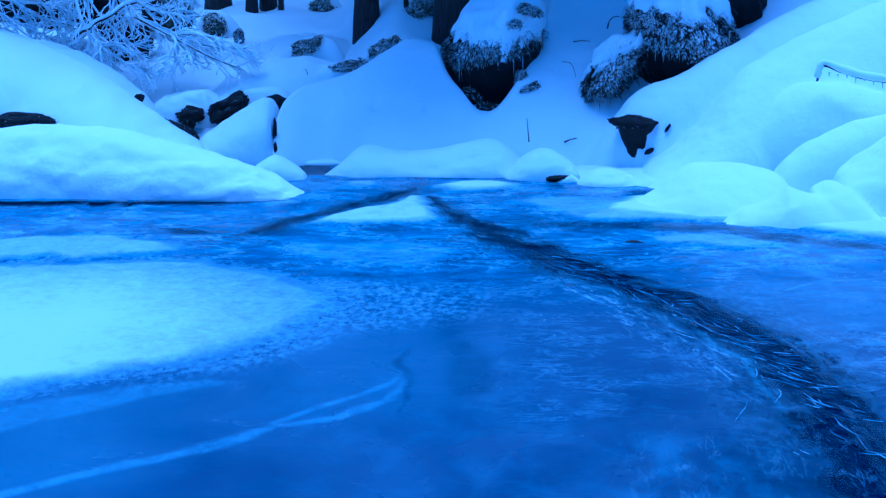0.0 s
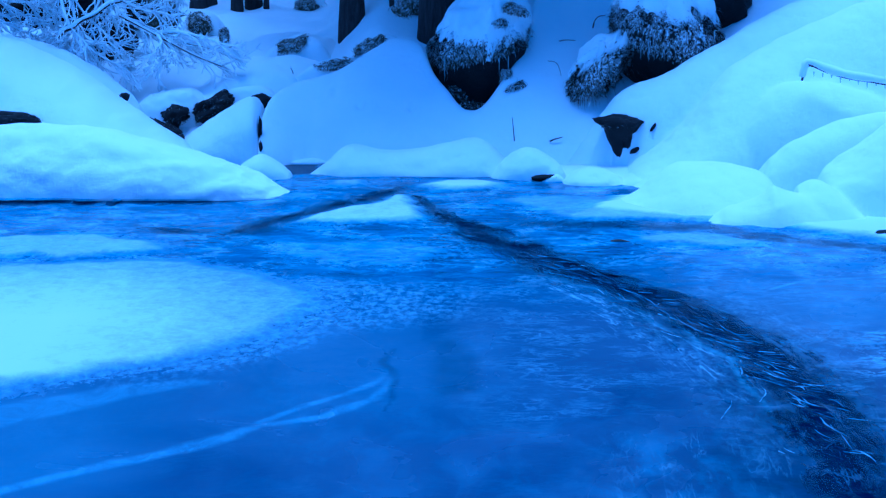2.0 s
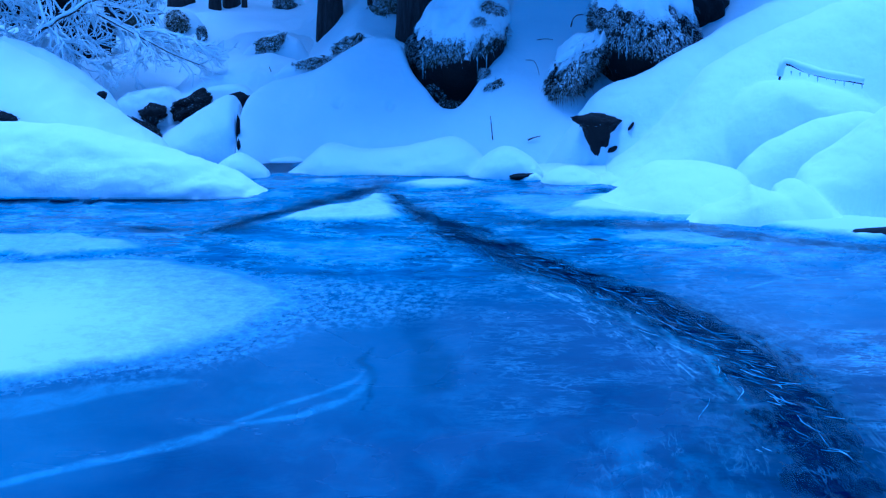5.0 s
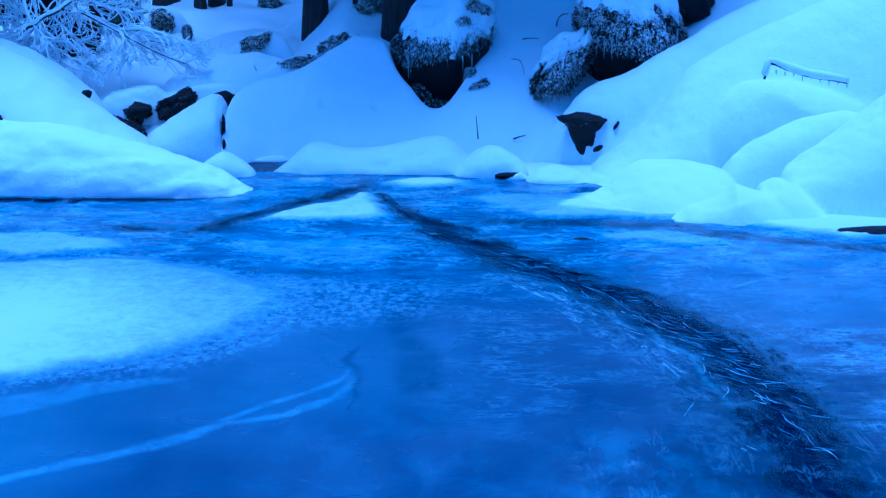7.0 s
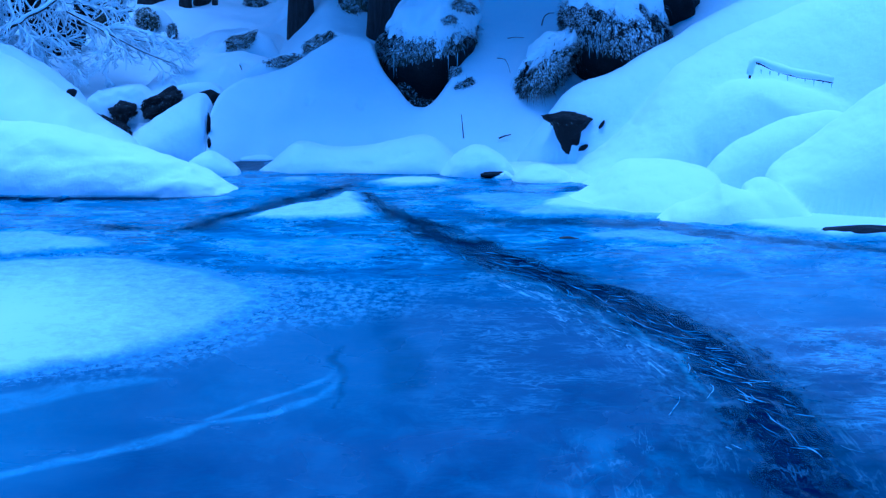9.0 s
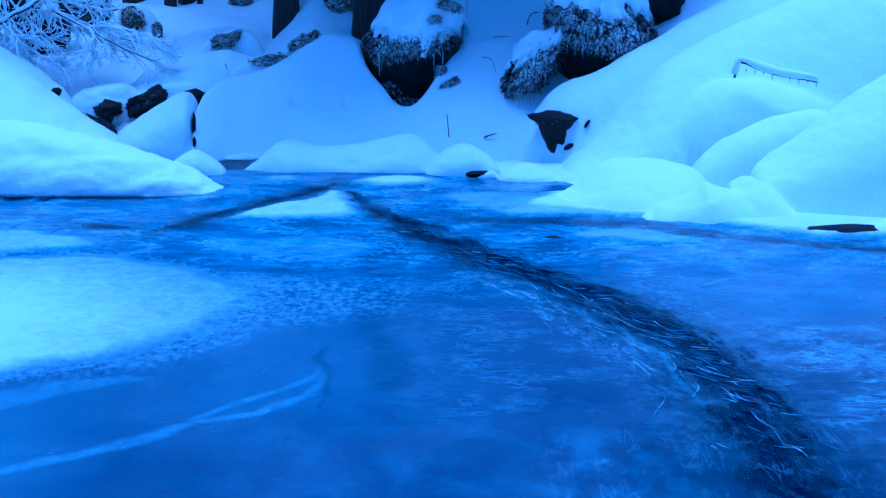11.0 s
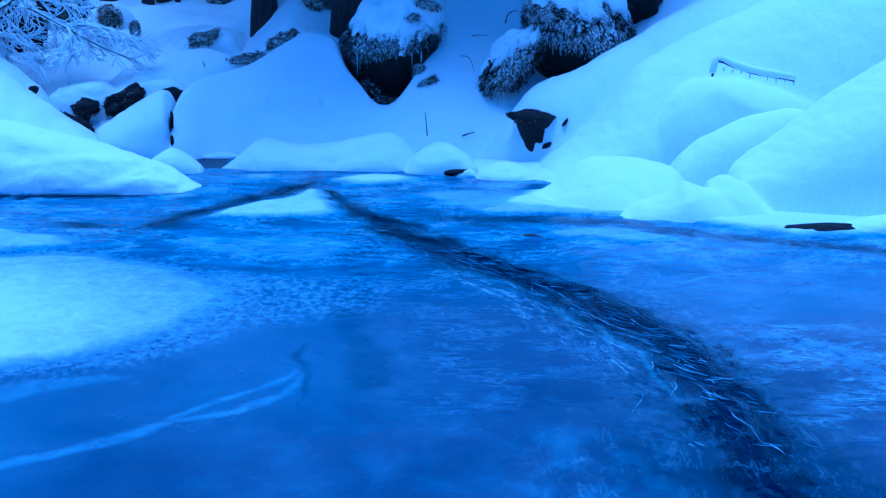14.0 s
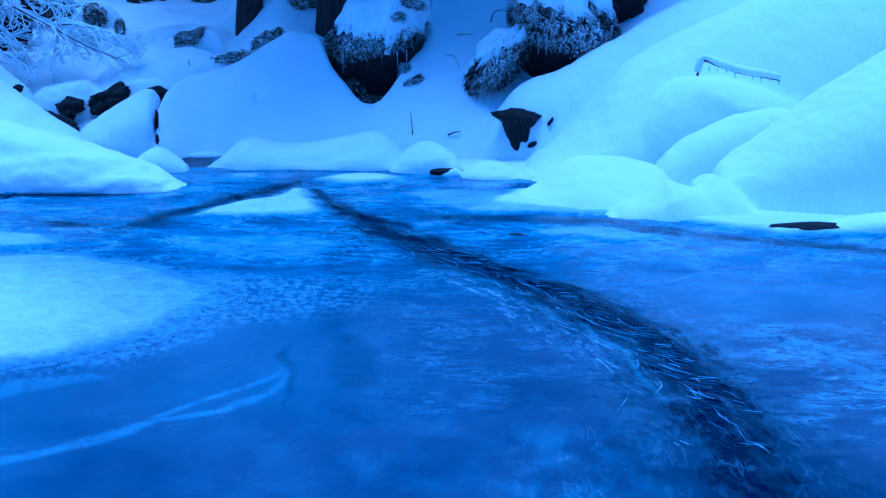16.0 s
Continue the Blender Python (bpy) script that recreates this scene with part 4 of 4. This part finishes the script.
dressed_boulder("mossy rock flank with frosted grass", (0.940, 14.850, 0.759), (0.165, 0.26, 0.290), 24, 0.16, (-0.75, -0.05), -0.16, 5, (-0.9, 0.50), 0.34, 0.75, rime=0.9, side=(180, 385), bare=-0.4)
wedge_at, wedge_size = (1.052, 13.870, 0.360), (0.146, 0.12, 0.270)
wedge = snowy_rock("stone", "dark wedge-shaped stone set in a snow hollow", wedge_at, wedge_size, 25, rough=0.30, taper=0.70, shear=-0.12)
for v in wedge.children[0].data.vertices:
    if v.co.z > 0.375:
        v.co.z = 0.375 + 0.30 * (v.co.z - 0.375)
tagged(part("moss", tuft_mesh("moss", (1.047, 13.870, 0.368), (0.136, 0.11, 0.042), 25, 420, -0.2, 1.0, 0.022, MOSS, 0.5, wide=0.3, droop=0.0), wedge, "dark ragged moss"), kind="stuff")
snowy_rock("stone", "little dark stone peeping out of the snow", (1.295, 13.815, 0.361), (0.012, 0.03, 0.042, -0.6), 45, level=2)
snowy_rock("stone", "little dark stone peeping out of the snow", (1.156, 13.810, 0.184), (0.044, 0.04, 0.021, 0.5), 46, level=2)
mound("round snow-covered stone by the ice", [(-0.002, 13.600, -0.017), (0.116, 13.600, 0.115), (0.224, 13.600, 0.198), (0.355, 13.600, 0.225), (0.486, 13.600, 0.159), (0.574, 13.600, 0.071), (0.636, 13.600, -0.026)], 0.22, 0.35, shape=0.8, seed=26, n=60, rough=0.018)
snowy_rock("stone", "dark wet stone showing under its snow cover", (0.430, 13.395, 0.030), (0.090, 0.05, 0.024, 0.08), 44, level=3, rough=0.4)
mound("little lip of snow below a stone", [(0.401, 13.360, -0.008), (0.479, 13.380, 0.041), (0.540, 13.400, 0.052), (0.609, 13.400, 0.004)], 0.05, 0.12, base=0.0, shape=0.7, seed=91, n=40, rough=0.004)
# the cavity's shade is made by a dark solid at the mound's foot
snowy_rock("stone", "dark rock shape standing in for a mound's shaded undercut", (2.700, 11.010, -0.010), (0.330, 0.10, 0.066), 27, rough=0.10)

# stones in the hollow between the drifts
snowy_rock("stone", "dark stone in the hollow between snow drifts", (-2.648, 15.020, 0.314), (0.105, 0.12, 0.085), 28, rough=0.40, taper=0.6)
snowy_rock("stone", "mossy dark stone in the hollow between snow drifts", (-2.320, 15.020, 0.401), (0.165, 0.14, 0.088, 0.42), 29, rough=0.40)
snowy_rock("stone", "low dark stone at the foot of a drift", (-2.654, 14.660, 0.251), (0.159, 0.10, 0.041, -0.5), 30, rough=0.35)
snowy_rock("stone", "small dark stone above the snow dome", (-1.902, 14.980, 0.443), (0.095, 0.08, 0.060), 47, rough=0.35, level=3)
snowy_rock("stone", "dark stone in the gap under the drift", (-3.686, 13.450, 0.456), (0.264, 0.10, 0.068), 48, rough=0.40)
snowy_rock("stone", "small dark stone beside the drift", (-3.022, 14.750, 0.514), (0.042, 0.05, 0.037), 49, level=2)

snowy_rock("stone", "small dark stone in a crack of the snow bank", (-1.852, 14.440, 0.296), (0.014, 0.03, 0.073), 41, level=3, rough=0.6)
snowy_rock("stone", "small dark stone in a crack of the snow bank", (-1.839, 14.340, 0.142), (0.014, 0.03, 0.050), 42, level=3, rough=0.6)
snowy_rock("stone", "dark rock behind the frosted bush", (-3.472, 16.600, 0.823), (0.179, 0.2, 0.201), 61, rough=0.4)
snowy_rock("stone", "dark rock behind the frosted bush", (-3.935, 16.900, 1.189), (0.269, 0.2, 0.129), 62, rough=0.4)
snowy_rock("stone", "dark rock behind the frosted bush", (-3.310, 16.900, 1.099), (0.086, 0.15, 0.129), 63, rough=0.4)
# an added dark backing, so that less bright snow shows through the brush
snowy_rock("stone", "mossy rock added to darken the space behind the hanging brush", (-3.355, 17.9, 1.055), (0.26, 0.2, 0.20), 66, moss=True, rough=0.45)
snowy_rock("stone", "long dark rock face behind the frosted bushes", (-4.548, 17.200, 1.158), (0.438, 0.25, 0.164, -0.2), 64, rough=0.45)
snowy_rock("stone", "dark rock behind the frosted bush", (-3.708, 16.800, 0.999), (0.214, 0.2, 0.139, -0.5), 65, rough=0.45)

for at, size, seed in (((-2.648, 15.020, 0.314), (0.105, 0.12, 0.085), 28), ((-3.686, 13.450, 0.456), (0.264, 0.10, 0.068), 48), ((-2.320, 15.020, 0.401), (0.165, 0.14, 0.088, 0.42), 29), ((-2.654, 14.660, 0.251), (0.159, 0.10, 0.041, -0.5), 30)):
    for ob in scene.objects:
        if ob.name.startswith("stone") and ob.type == 'EMPTY' and (ob.location - Vector(at)).length < 0.01:
            tagged(part("moss", tuft_mesh("moss", at, size, seed, 420, -0.6, 1.0, 0.013, MOSS, 0.4, wide=0.25, droop=0.4), ob, "dark moss"), kind="stuff")
            tagged(part("frost", tuft_mesh("frost", at, size, seed, 90, 0.4, 1.0, 0.012, SNOW, 0.4, wide=0.15, droop=0.3, clump=-0.1), ob, "white rime"), kind="stuff")
mound("soft snow hump in the gully", [(-2.675, 15.900, 0.434), (-2.398, 15.950, 0.617), (-2.073, 16.000, 0.714), (-1.779, 16.100, 0.726), (-1.474, 16.100, 0.665), (-1.213, 16.000, 0.526)], 0.7, 0.8, base=0.3, shape=1.0, seed=94, n=70, rough=0.04)
mound("soft snow hump in the gully", [(-2.802, 17.200, 0.595), (-2.444, 17.200, 0.748), (-2.126, 17.300, 0.849), (-1.808, 17.400, 0.875), (-1.478, 17.400, 0.832), (-1.198, 17.300, 0.707)], 0.9, 0.9, base=0.45, shape=1.0, seed=95, n=70, rough=0.04)
mound("snow cushion over the hollow's mossy stones", [(-2.505, 15.200, 0.309), (-2.414, 15.200, 0.440), (-2.242, 15.200, 0.513), (-2.062, 15.200, 0.551), (-1.879, 15.200, 0.527), (-1.738, 15.200, 0.333)], 0.1, 0.5, base=0.3, shape=0.7, seed=92, n=50, rough=0.01)

# mossy stones in the upper slope
for u, (at, size) in enumerate((
        ((-1.010, 15.750, 0.843), (0.131, 0.14, 0.085, 0.35)),
        ((-1.811, 16.500, 0.809), (0.142, 0.14, 0.073, 0.25)),
        ((-1.319, 15.600, 0.706), (0.158, 0.12, 0.049, 0.1)),
        ((-2.925, 18.250, 0.905), (0.125, 0.14, 0.125, 0.0)),
        ((-0.734, 16.140, 0.835), (0.061, 0.08, 0.035, 0.2)),
        ((-2.002, 19.930, 1.000), (0.111, 0.15, 0.100, 0.3)),
        ((0.230, 14.900, 0.566), (0.081, 0.08, 0.038, 0.5)),
        ((0.160, 15.030, 0.653), (0.033, 0.06, 0.057, -0.3)),
        ((-2.636, 17.900, 0.821), (0.037, 0.06, 0.073, 0.2)),
        ((0.236, 15.120, 1.213), (0.095, 0.07, 0.043, -0.25)),
        ((0.103, 15.100, 1.100), (0.057, 0.06, 0.029, 0.1)),
        ((-0.746, 16.830, 1.113), (0.127, 0.2, 0.127, 0.1)))):
    st = snowy_rock("stone", "small mossy stone half sunk in snow", at, size, 50 + u, moss=True, level=3, rough=0.45)
    c, rx, rz = Vector(at), size[0], size[2]
    slope = math.tan(size[3])
    crest = [tuple(c + Vector((q * rx, 0.4 * size[1], h * rz + slope * q * rx))) for q, h in ((-2.6, -2.0), (-1.6, 0.0), (-0.8, 0.95), (0.0, 1.2), (0.7, 1.0), (1.6, 0.1), (2.6, -2.0))]
    if size[1] > 0.08:
        part("snow_cap", mound_mesh("snow_cap", crest, 1.0 * size[1], 0.45, base=c.z - 2.2 * rz, shape=0.7, seed=50 + u, n=40, m=18, rough=0.008), st, "soft snow lying over the top")
    for title, me, label in (
            ("moss", tuft_mesh("moss", at, size, 50 + u, 900, -0.9, 0.8, 0.022, MOSS, 0.45, wide=0.18, droop=0.7), "shaggy dark moss"),
            ("frost", tuft_mesh("frost", at, size, 50 + u, 1900, -0.7, 0.95, 0.022, SNOW, 0.45, wide=0.12, droop=0.7, clump=-0.12), "white rime on the moss"),
            ("dead_grass", tuft_mesh("dead_grass", at, size, 50 + u, 90, -0.3, 0.95, 0.06, GRASS, 0.45, wide=0.03, droop=1.4), "frosted blades of dead grass")):
        tagged(part(title, me, st, label), kind="stuff")

# ---- trees ----
def trunk_mesh(name, at, radius, height, seed, lean=0.0):
    verts, faces = [], []
    n, m = 28, 26
    for i in range(m + 1):
        q = i / m
        z = -0.4 + (height + 0.4) * q ** 1.6
        flare = 1 + 0.18 * math.exp(-max(z, 0) / 0.18)
        r = radius * flare * (1 - 0.75 * q)
        for j in range(n):
            a = 2 * math.pi * j / n
            k = 1 + 0.08 * lumps((math.cos(a) * 2, math.sin(a) * 2, z * 0.7), 1.5, seed) + 0.04 * math.cos(5 * a + seed) * flare
            verts.append((at[0] + lean * z + r * k * math.cos(a), at[1] + r * k * math.sin(a), at[2] + z))
    for i in range(m):
        for j in range(n):
            a, b = i * n + j, i * n + (j + 1) % n
            faces.append((a, b, b + n, a + n))
    return mesh_of(name, verts, faces, BARK)


def crown_mesh(name, at, low, high, spread, seed, lean=0.0, fine=1.0, dense=1.0):
    """Drooping snowy boughs in whorls, each with many small needle sprays."""
    r = random.Random(seed)
    verts, faces = [], []
    z = low
    while z < high:
        q = (z - low) / (high - low)
        reach = spread * (1 - q) ** 0.8 + 0.15
        steps = int(7 / fine)
        for k in range(int(6 * dense / fine ** 0.5)):
            a = r.uniform(0, 2 * math.pi)
            c, s = math.cos(a), math.sin(a)
            for step in range(steps):
                w = (step + 1) / steps * reach * r.uniform(0.85, 1.1)
                x, y, h = at[0] + lean * z + c * w, at[1] + s * w, at[2] + z - 0.35 * w * w / max(reach, 0.3) + r.uniform(-0.1, 0.1)
                size = fine * (0.10 + 0.22 * (1 - q) * r.uniform(0.6, 1.2))
                for turn in (-0.9, 0.0, 0.9):
                    ca, sa = math.cos(a + turn), math.sin(a + turn)
                    b = len(verts)
                    verts += [(x - sa * size * 0.3, y + ca * size * 0.3, h), (x + sa * size * 0.3, y - ca * size * 0.3, h),
                              (x + ca * size * 1.6, y + sa * size * 1.6, h - size * 0.7)]
                    faces.append((b, b + 1, b + 2))
        z += r.uniform(0.22, 0.34)
    return mesh_of(name, verts, faces, NEEDLES, False)


def tree(at, radius, height, low, spread, seed, label, lean=0.0, dense=1.0):
    t = thing("tree", label, "tree", "forest trees", at=at)
    part("trunk", trunk_mesh("trunk", at, radius, height, seed, lean), t, "dark rough bark")
    part("crown", crown_mesh("crown", at, low, height, spread, seed, lean, 1.0 if dense == 1 else 0.7, dense), t, "snow-dusted conifer boughs")
    return t


# a spruce out of view, added to cast shade on the left drift
spruce_at = (-5.5, 15.3, float(ground_height(-5.5, 15.3)))
spruce = thing("spruce", "unseen snow-laden spruce added to shade the left drift", "spruce", "forest trees", at=spruce_at)
part("trunk", trunk_mesh("trunk", spruce_at, 0.15, 9, 85), spruce, "dark rough bark")
part("crown", crown_mesh("crown", spruce_at, 2.8, 9, 2.4, 85, fine=0.35), spruce, "boughs bent under snow")
tree((-1.277, 16.940, 0.958), 0.124, 13, 7.0, 1.4, 31, "dark conifer trunk rising from the snow bank")
# the next two crowns, out of view, are widened to shade the bank
tree((-0.441, 16.300, 0.885), 0.192, 16, 2.4, 2.7, 32, "thick dark conifer trunk behind the boulder", dense=1.25)
tree((1.329, 16.600, 1.084), 0.048, 8, 2.4, 2.3, 33, "slender dark trunk above the rocks", 0.05, dense=1.4)
tree((-0.883, 16.800, 1.051), 0.027, 6, 4.0, 0.6, 34, "thin dark sapling trunk in the snow", -0.05)
tree((-2.738, 19.610, 0.973), 0.070, 12, 8.5, 0.9, 35, "dark conifer trunk at the edge of the wood")
tree((-2.582, 19.790, 0.988), 0.095, 14, 8.5, 0.9, 36, "dark conifer trunk at the edge of the wood")
tree((-2.418, 19.620, 0.972), 0.032, 8, 4.6, 0.8, 37, "thin dark trunk at the edge of the wood")
tree((-3.171, 19.970, 1.016), 0.153, 15, 8.5, 1.0, 38, "stout dark conifer trunk at the edge of the wood")


# the wood behind the banks: copies of two trees, turned and scaled by their place
wood = [tree((-6.2, 20.5, float(ground_height(-6.2, 20.5))), 0.16, 13, 2.2, 2.0, 39, "dark conifer in the snowy wood behind the bank"),
        tree((4.4, 19.8, float(ground_height(4.4, 19.8))), 0.18, 15, 2.4, 2.2, 40, "dark conifer in the snowy wood behind the bank")]
rr = random.Random(5)
for row, y in enumerate((21.5, 24.5, 28.0)):
    for col in range(9):
        x = -14 + 3.4 * col + rr.uniform(-0.9, 0.9) + 1.5 * (row % 2)
        if -6.5 < x < -0.6 and y < 26:
            continue
        yy = y + rr.uniform(-1, 1)
        copy_thing(wood[(row + col) % 2], pose(x, yy, float(ground_height(x, yy)), 0, 0, rr.uniform(0, 360)))


# ---- frosted bushes and twigs ----
def twig_tree(limb, r, count, length, droop, branch, load):
    """A limb with side twigs, and the rime and snow that lie on them."""
    line = spline(limb, 26)
    n = len(line)

    def add(pts, thick, snow):
        radii = [thick * (1 - 0.8 * i / (len(pts) - 1)) for i in range(len(pts))]
        tube(*branch, pts, radii, 5)
        tube(*load, [Vector(p) + Vector((0, -0.005, 0.30 * snow + 0.35 * q)) for p, q in zip(pts, radii)], [snow * (1 - 0.45 * i / (len(pts) - 1)) * r.uniform(0.75, 1.25) for i in range(len(pts))], 5)

    def fork(p, way, size, level):
        """A crooked twig that forks towards its end."""
        bend = Vector((r.uniform(-1, 1), r.uniform(-0.4, 0.4), r.uniform(-1, 1)))
        pts = [p]
        for q in range(4):
            step = (way + bend * 0.09 * q + Vector((r.uniform(-0.22, 0.22), r.uniform(-0.2, 0.2), r.uniform(-0.22, 0.22))) + Vector((0, 0, -droop * 0.35 * q))).normalized()
            pts.append(pts[-1] + step * size / 4)
        add(pts, (0.007, 0.005, 0.0035)[level], (0.0105, 0.0080, 0.0058)[level] * r.uniform(0.8, 1.25))
        if level < 2:
            for q in range(2 if level else 3):
                j = r.randrange(1, 5)
                side = 1 if (q + j) % 2 else -1
                turn = r.uniform(0.35, 0.8) * side
                w2 = Vector((way.x * math.cos(turn) - way.z * math.sin(turn), way.y + r.uniform(-0.4, 0.4), way.x * math.sin(turn) + way.z * math.cos(turn))).normalized()
                fork(pts[j], w2, size * r.uniform(0.4, 0.65), level + 1)

    add([Vector(p) for p in line], 0.014, 0.016)
    for _ in range(count):
        i = r.randrange(3, n)
        ahead = (Vector(line[min(i + 1, n - 1)]) - Vector(line[i - 1])).normalized()
        way = (ahead * r.uniform(0.6, 1.2) + Vector((r.uniform(-0.5, 0.5), r.uniform(-0.5, 0.4), r.uniform(-0.6, 0.6)))).normalized()
        fork(Vector(line[i]), way, length * r.uniform(0.5, 1.15) * (1.1 - 0.4 * i / n), 0)


def frosted_bush(label, limbs, seed, count, length, droop):
    r = random.Random(seed)
    t = thing("bush", label, "bush", "frosted bushes", at=limbs[0][0])
    for limb in limbs:
        branch, load = ([], []), ([], [])
        twig_tree(limb, r, count, length, droop, branch, load)
        b = part("branch", mesh_of("branch", *branch, TWIG), t, "thin dark bare branch")
        part("snow_load", mesh_of("snow_load", *load, SNOW), b, "white snow lying along the twigs")
    return t


frosted_bush("leafless bush bent under thick rime and snow", [
    [(-3.862, 16.000, 1.556), (-3.605, 15.900, 1.162), (-3.343, 15.800, 0.919), (-3.181, 15.700, 0.718)],
    [(-3.862, 16.000, 1.556), (-3.680, 15.800, 1.217), (-3.592, 15.700, 1.000), (-3.330, 15.600, 0.810)],
    [(-3.862, 16.000, 1.556), (-3.687, 15.600, 1.129), (-3.502, 15.500, 0.891), (-3.195, 15.400, 0.703)],
    [(-3.556, 16.200, 1.500), (-3.324, 16.000, 1.182), (-3.009, 15.900, 0.987), (-2.695, 15.800, 0.844)],
    [(-3.556, 16.200, 1.500), (-3.206, 15.900, 1.087), (-2.777, 15.700, 0.877), (-2.344, 15.600, 0.696)],
    [(-3.556, 16.200, 1.500), (-3.291, 16.100, 1.252), (-2.972, 16.000, 1.132), (-2.760, 15.900, 0.912)],
    [(-3.556, 16.200, 1.500), (-3.472, 16.000, 1.257), (-3.557, 15.900, 1.112), (-3.791, 15.800, 0.959)]], 71, 13, 0.38, 0.10)
frosted_bush("low frosted bush spreading over the snow", [
    [(-2.922, 15.700, 0.975), (-2.706, 15.600, 0.992), (-2.397, 15.500, 0.930), (-2.178, 15.500, 0.832)],
    [(-2.922, 15.700, 0.975), (-2.660, 15.600, 0.908), (-2.423, 15.500, 0.866), (-2.205, 15.500, 0.768)],
    [(-2.922, 15.700, 0.975), (-2.839, 15.500, 0.915), (-2.873, 15.400, 0.825), (-2.952, 15.400, 0.654)],
    [(-2.922, 15.700, 0.975), (-2.743, 15.500, 0.842), (-2.802, 15.400, 0.752), (-2.880, 15.400, 0.606)]], 72, 9, 0.22, 0.25)
frosted_bush("thicket of snow-loaded twigs on the bank", [
    [(-5.009, 16.300, 1.547), (-4.534, 16.200, 1.298), (-4.210, 16.100, 1.126), (-3.887, 16.000, 1.006)],
    [(-5.009, 16.300, 1.547), (-4.613, 16.100, 1.202), (-4.290, 16.000, 1.031), (-3.968, 15.900, 0.912)],
    [(-5.009, 16.300, 1.547), (-4.735, 16.200, 1.349), (-4.407, 16.100, 1.252), (-4.028, 16.000, 1.232)],
    [(-5.009, 16.300, 1.547), (-4.503, 16.300, 1.446), (-4.177, 16.200, 1.298), (-3.803, 16.100, 1.151)],
    [(-5.009, 16.300, 1.547), (-4.738, 16.000, 1.157), (-4.466, 15.900, 1.012), (-4.072, 15.700, 0.827)]], 73, 14, 0.42, 0.10)
frosted_bush("rime-covered brush hanging at the edge of the wood", [
    [(-3.30, 17.30, 1.55), (-3.34, 17.25, 1.30), (-3.36, 17.20, 1.08)],
    [(-3.12, 17.30, 1.55), (-3.09, 17.25, 1.30), (-3.12, 17.20, 1.04)],
    [(-2.96, 17.30, 1.55), (-2.93, 17.25, 1.32), (-2.98, 17.20, 1.10)],
    [(-3.52, 17.30, 1.55), (-3.58, 17.25, 1.32), (-3.64, 17.20, 1.12)]], 74, 9, 0.20, 0.5)


def twig(label, line, radius, snow=0.0):
    t = thing("twig", label, "twig", at=line[0])
    verts, faces = [], []
    pts = [Vector(p) for p in spline(line, 14)]
    tube(verts, faces, pts, [radius * (1 - 0.5 * i / 13) for i in range(14)], 6)
    part("stem", mesh_of("stem", verts, faces, TWIG), t, "bare dark wood")
    if snow:
        verts, faces = [], []
        r = random.Random(int(line[0][0] * 1000))
        tube(verts, faces, [p + Vector((0, 0, radius + 0.6 * snow)) for p in pts], [snow * (0.7 + 0.3 * math.sin(math.pi * i / 13)) * r.uniform(0.75, 1.25) for i in range(14)], 10)
        part("snow", mesh_of("snow", verts, faces, SNOW), t, "roll of snow along the top")
    return t


log = twig("fallen branch under a roll of snow with small icicles", [(2.322, 13.150, 0.784), (2.337, 13.150, 0.851), (2.369, 13.150, 0.901), (2.503, 13.100, 0.847), (2.661, 13.050, 0.806), (2.809, 13.000, 0.786), (2.909, 13.000, 0.765)], 0.010, 0.030)
r = random.Random(9)
for i in range(9):
    q = i / 8
    at = Vector((2.399, 13.100, 0.855)).lerp(Vector((2.900, 13.000, 0.769)), q)
    part("icicle", icicle_mesh("icicle", at, r.uniform(0.02, 0.055), 0.007), log, "short icicle")
twig("upright dead stalk standing in the snow", [(0.227, 14.360, 0.181), (0.218, 14.340, 0.280), (0.208, 14.320, 0.384)], 0.005)
twig("short dark stick lying on the snow", [(0.511, 14.330, 0.189), (0.557, 14.330, 0.208), (0.612, 14.340, 0.220)], 0.008)
twig("thin bent stalk hanging out of the snow", [(0.523, 15.200, 0.768), (0.583, 15.120, 0.765), (0.614, 15.050, 0.718), (0.627, 15.000, 0.656)], 0.003)
twig("bent dark twig beside the rocks", [(0.926, 15.620, 1.020), (0.945, 15.620, 1.089), (0.989, 15.700, 1.118), (1.048, 15.850, 1.115)], 0.006)
twig("thin straw lying on the snow", [(0.624, 15.450, 0.919), (0.692, 15.450, 0.929), (0.765, 15.440, 0.924)], 0.004)
twig("small frosted sprig sticking out of the snow", [(-1.754, 16.210, 0.543), (-1.678, 15.300, 0.687), (-1.692, 15.300, 0.721)], 0.004, 0.006)
twig("dark stick frozen into the ice", [(0.769, 10.840, 0.003), (0.825, 10.840, 0.010), (0.887, 10.820, 0.003)], 0.014)
twig("thick dead branch under a roll of snow among the bushes", [(-3.740, 15.500, 0.959), (-3.673, 15.520, 1.016), (-3.616, 15.530, 1.035), (-3.549, 15.550, 1.093), (-3.430, 15.600, 1.144), (-3.340, 15.700, 1.222), (-3.230, 15.800, 1.256)], 0.013, 0.017)
twig("long thin bare branch sticking out of the bush", [(-3.245, 15.750, 1.130), (-2.986, 15.650, 1.008), (-2.760, 15.550, 0.902), (-2.538, 15.500, 0.793), (-2.307, 15.450, 0.709)], 0.007, 0.006)
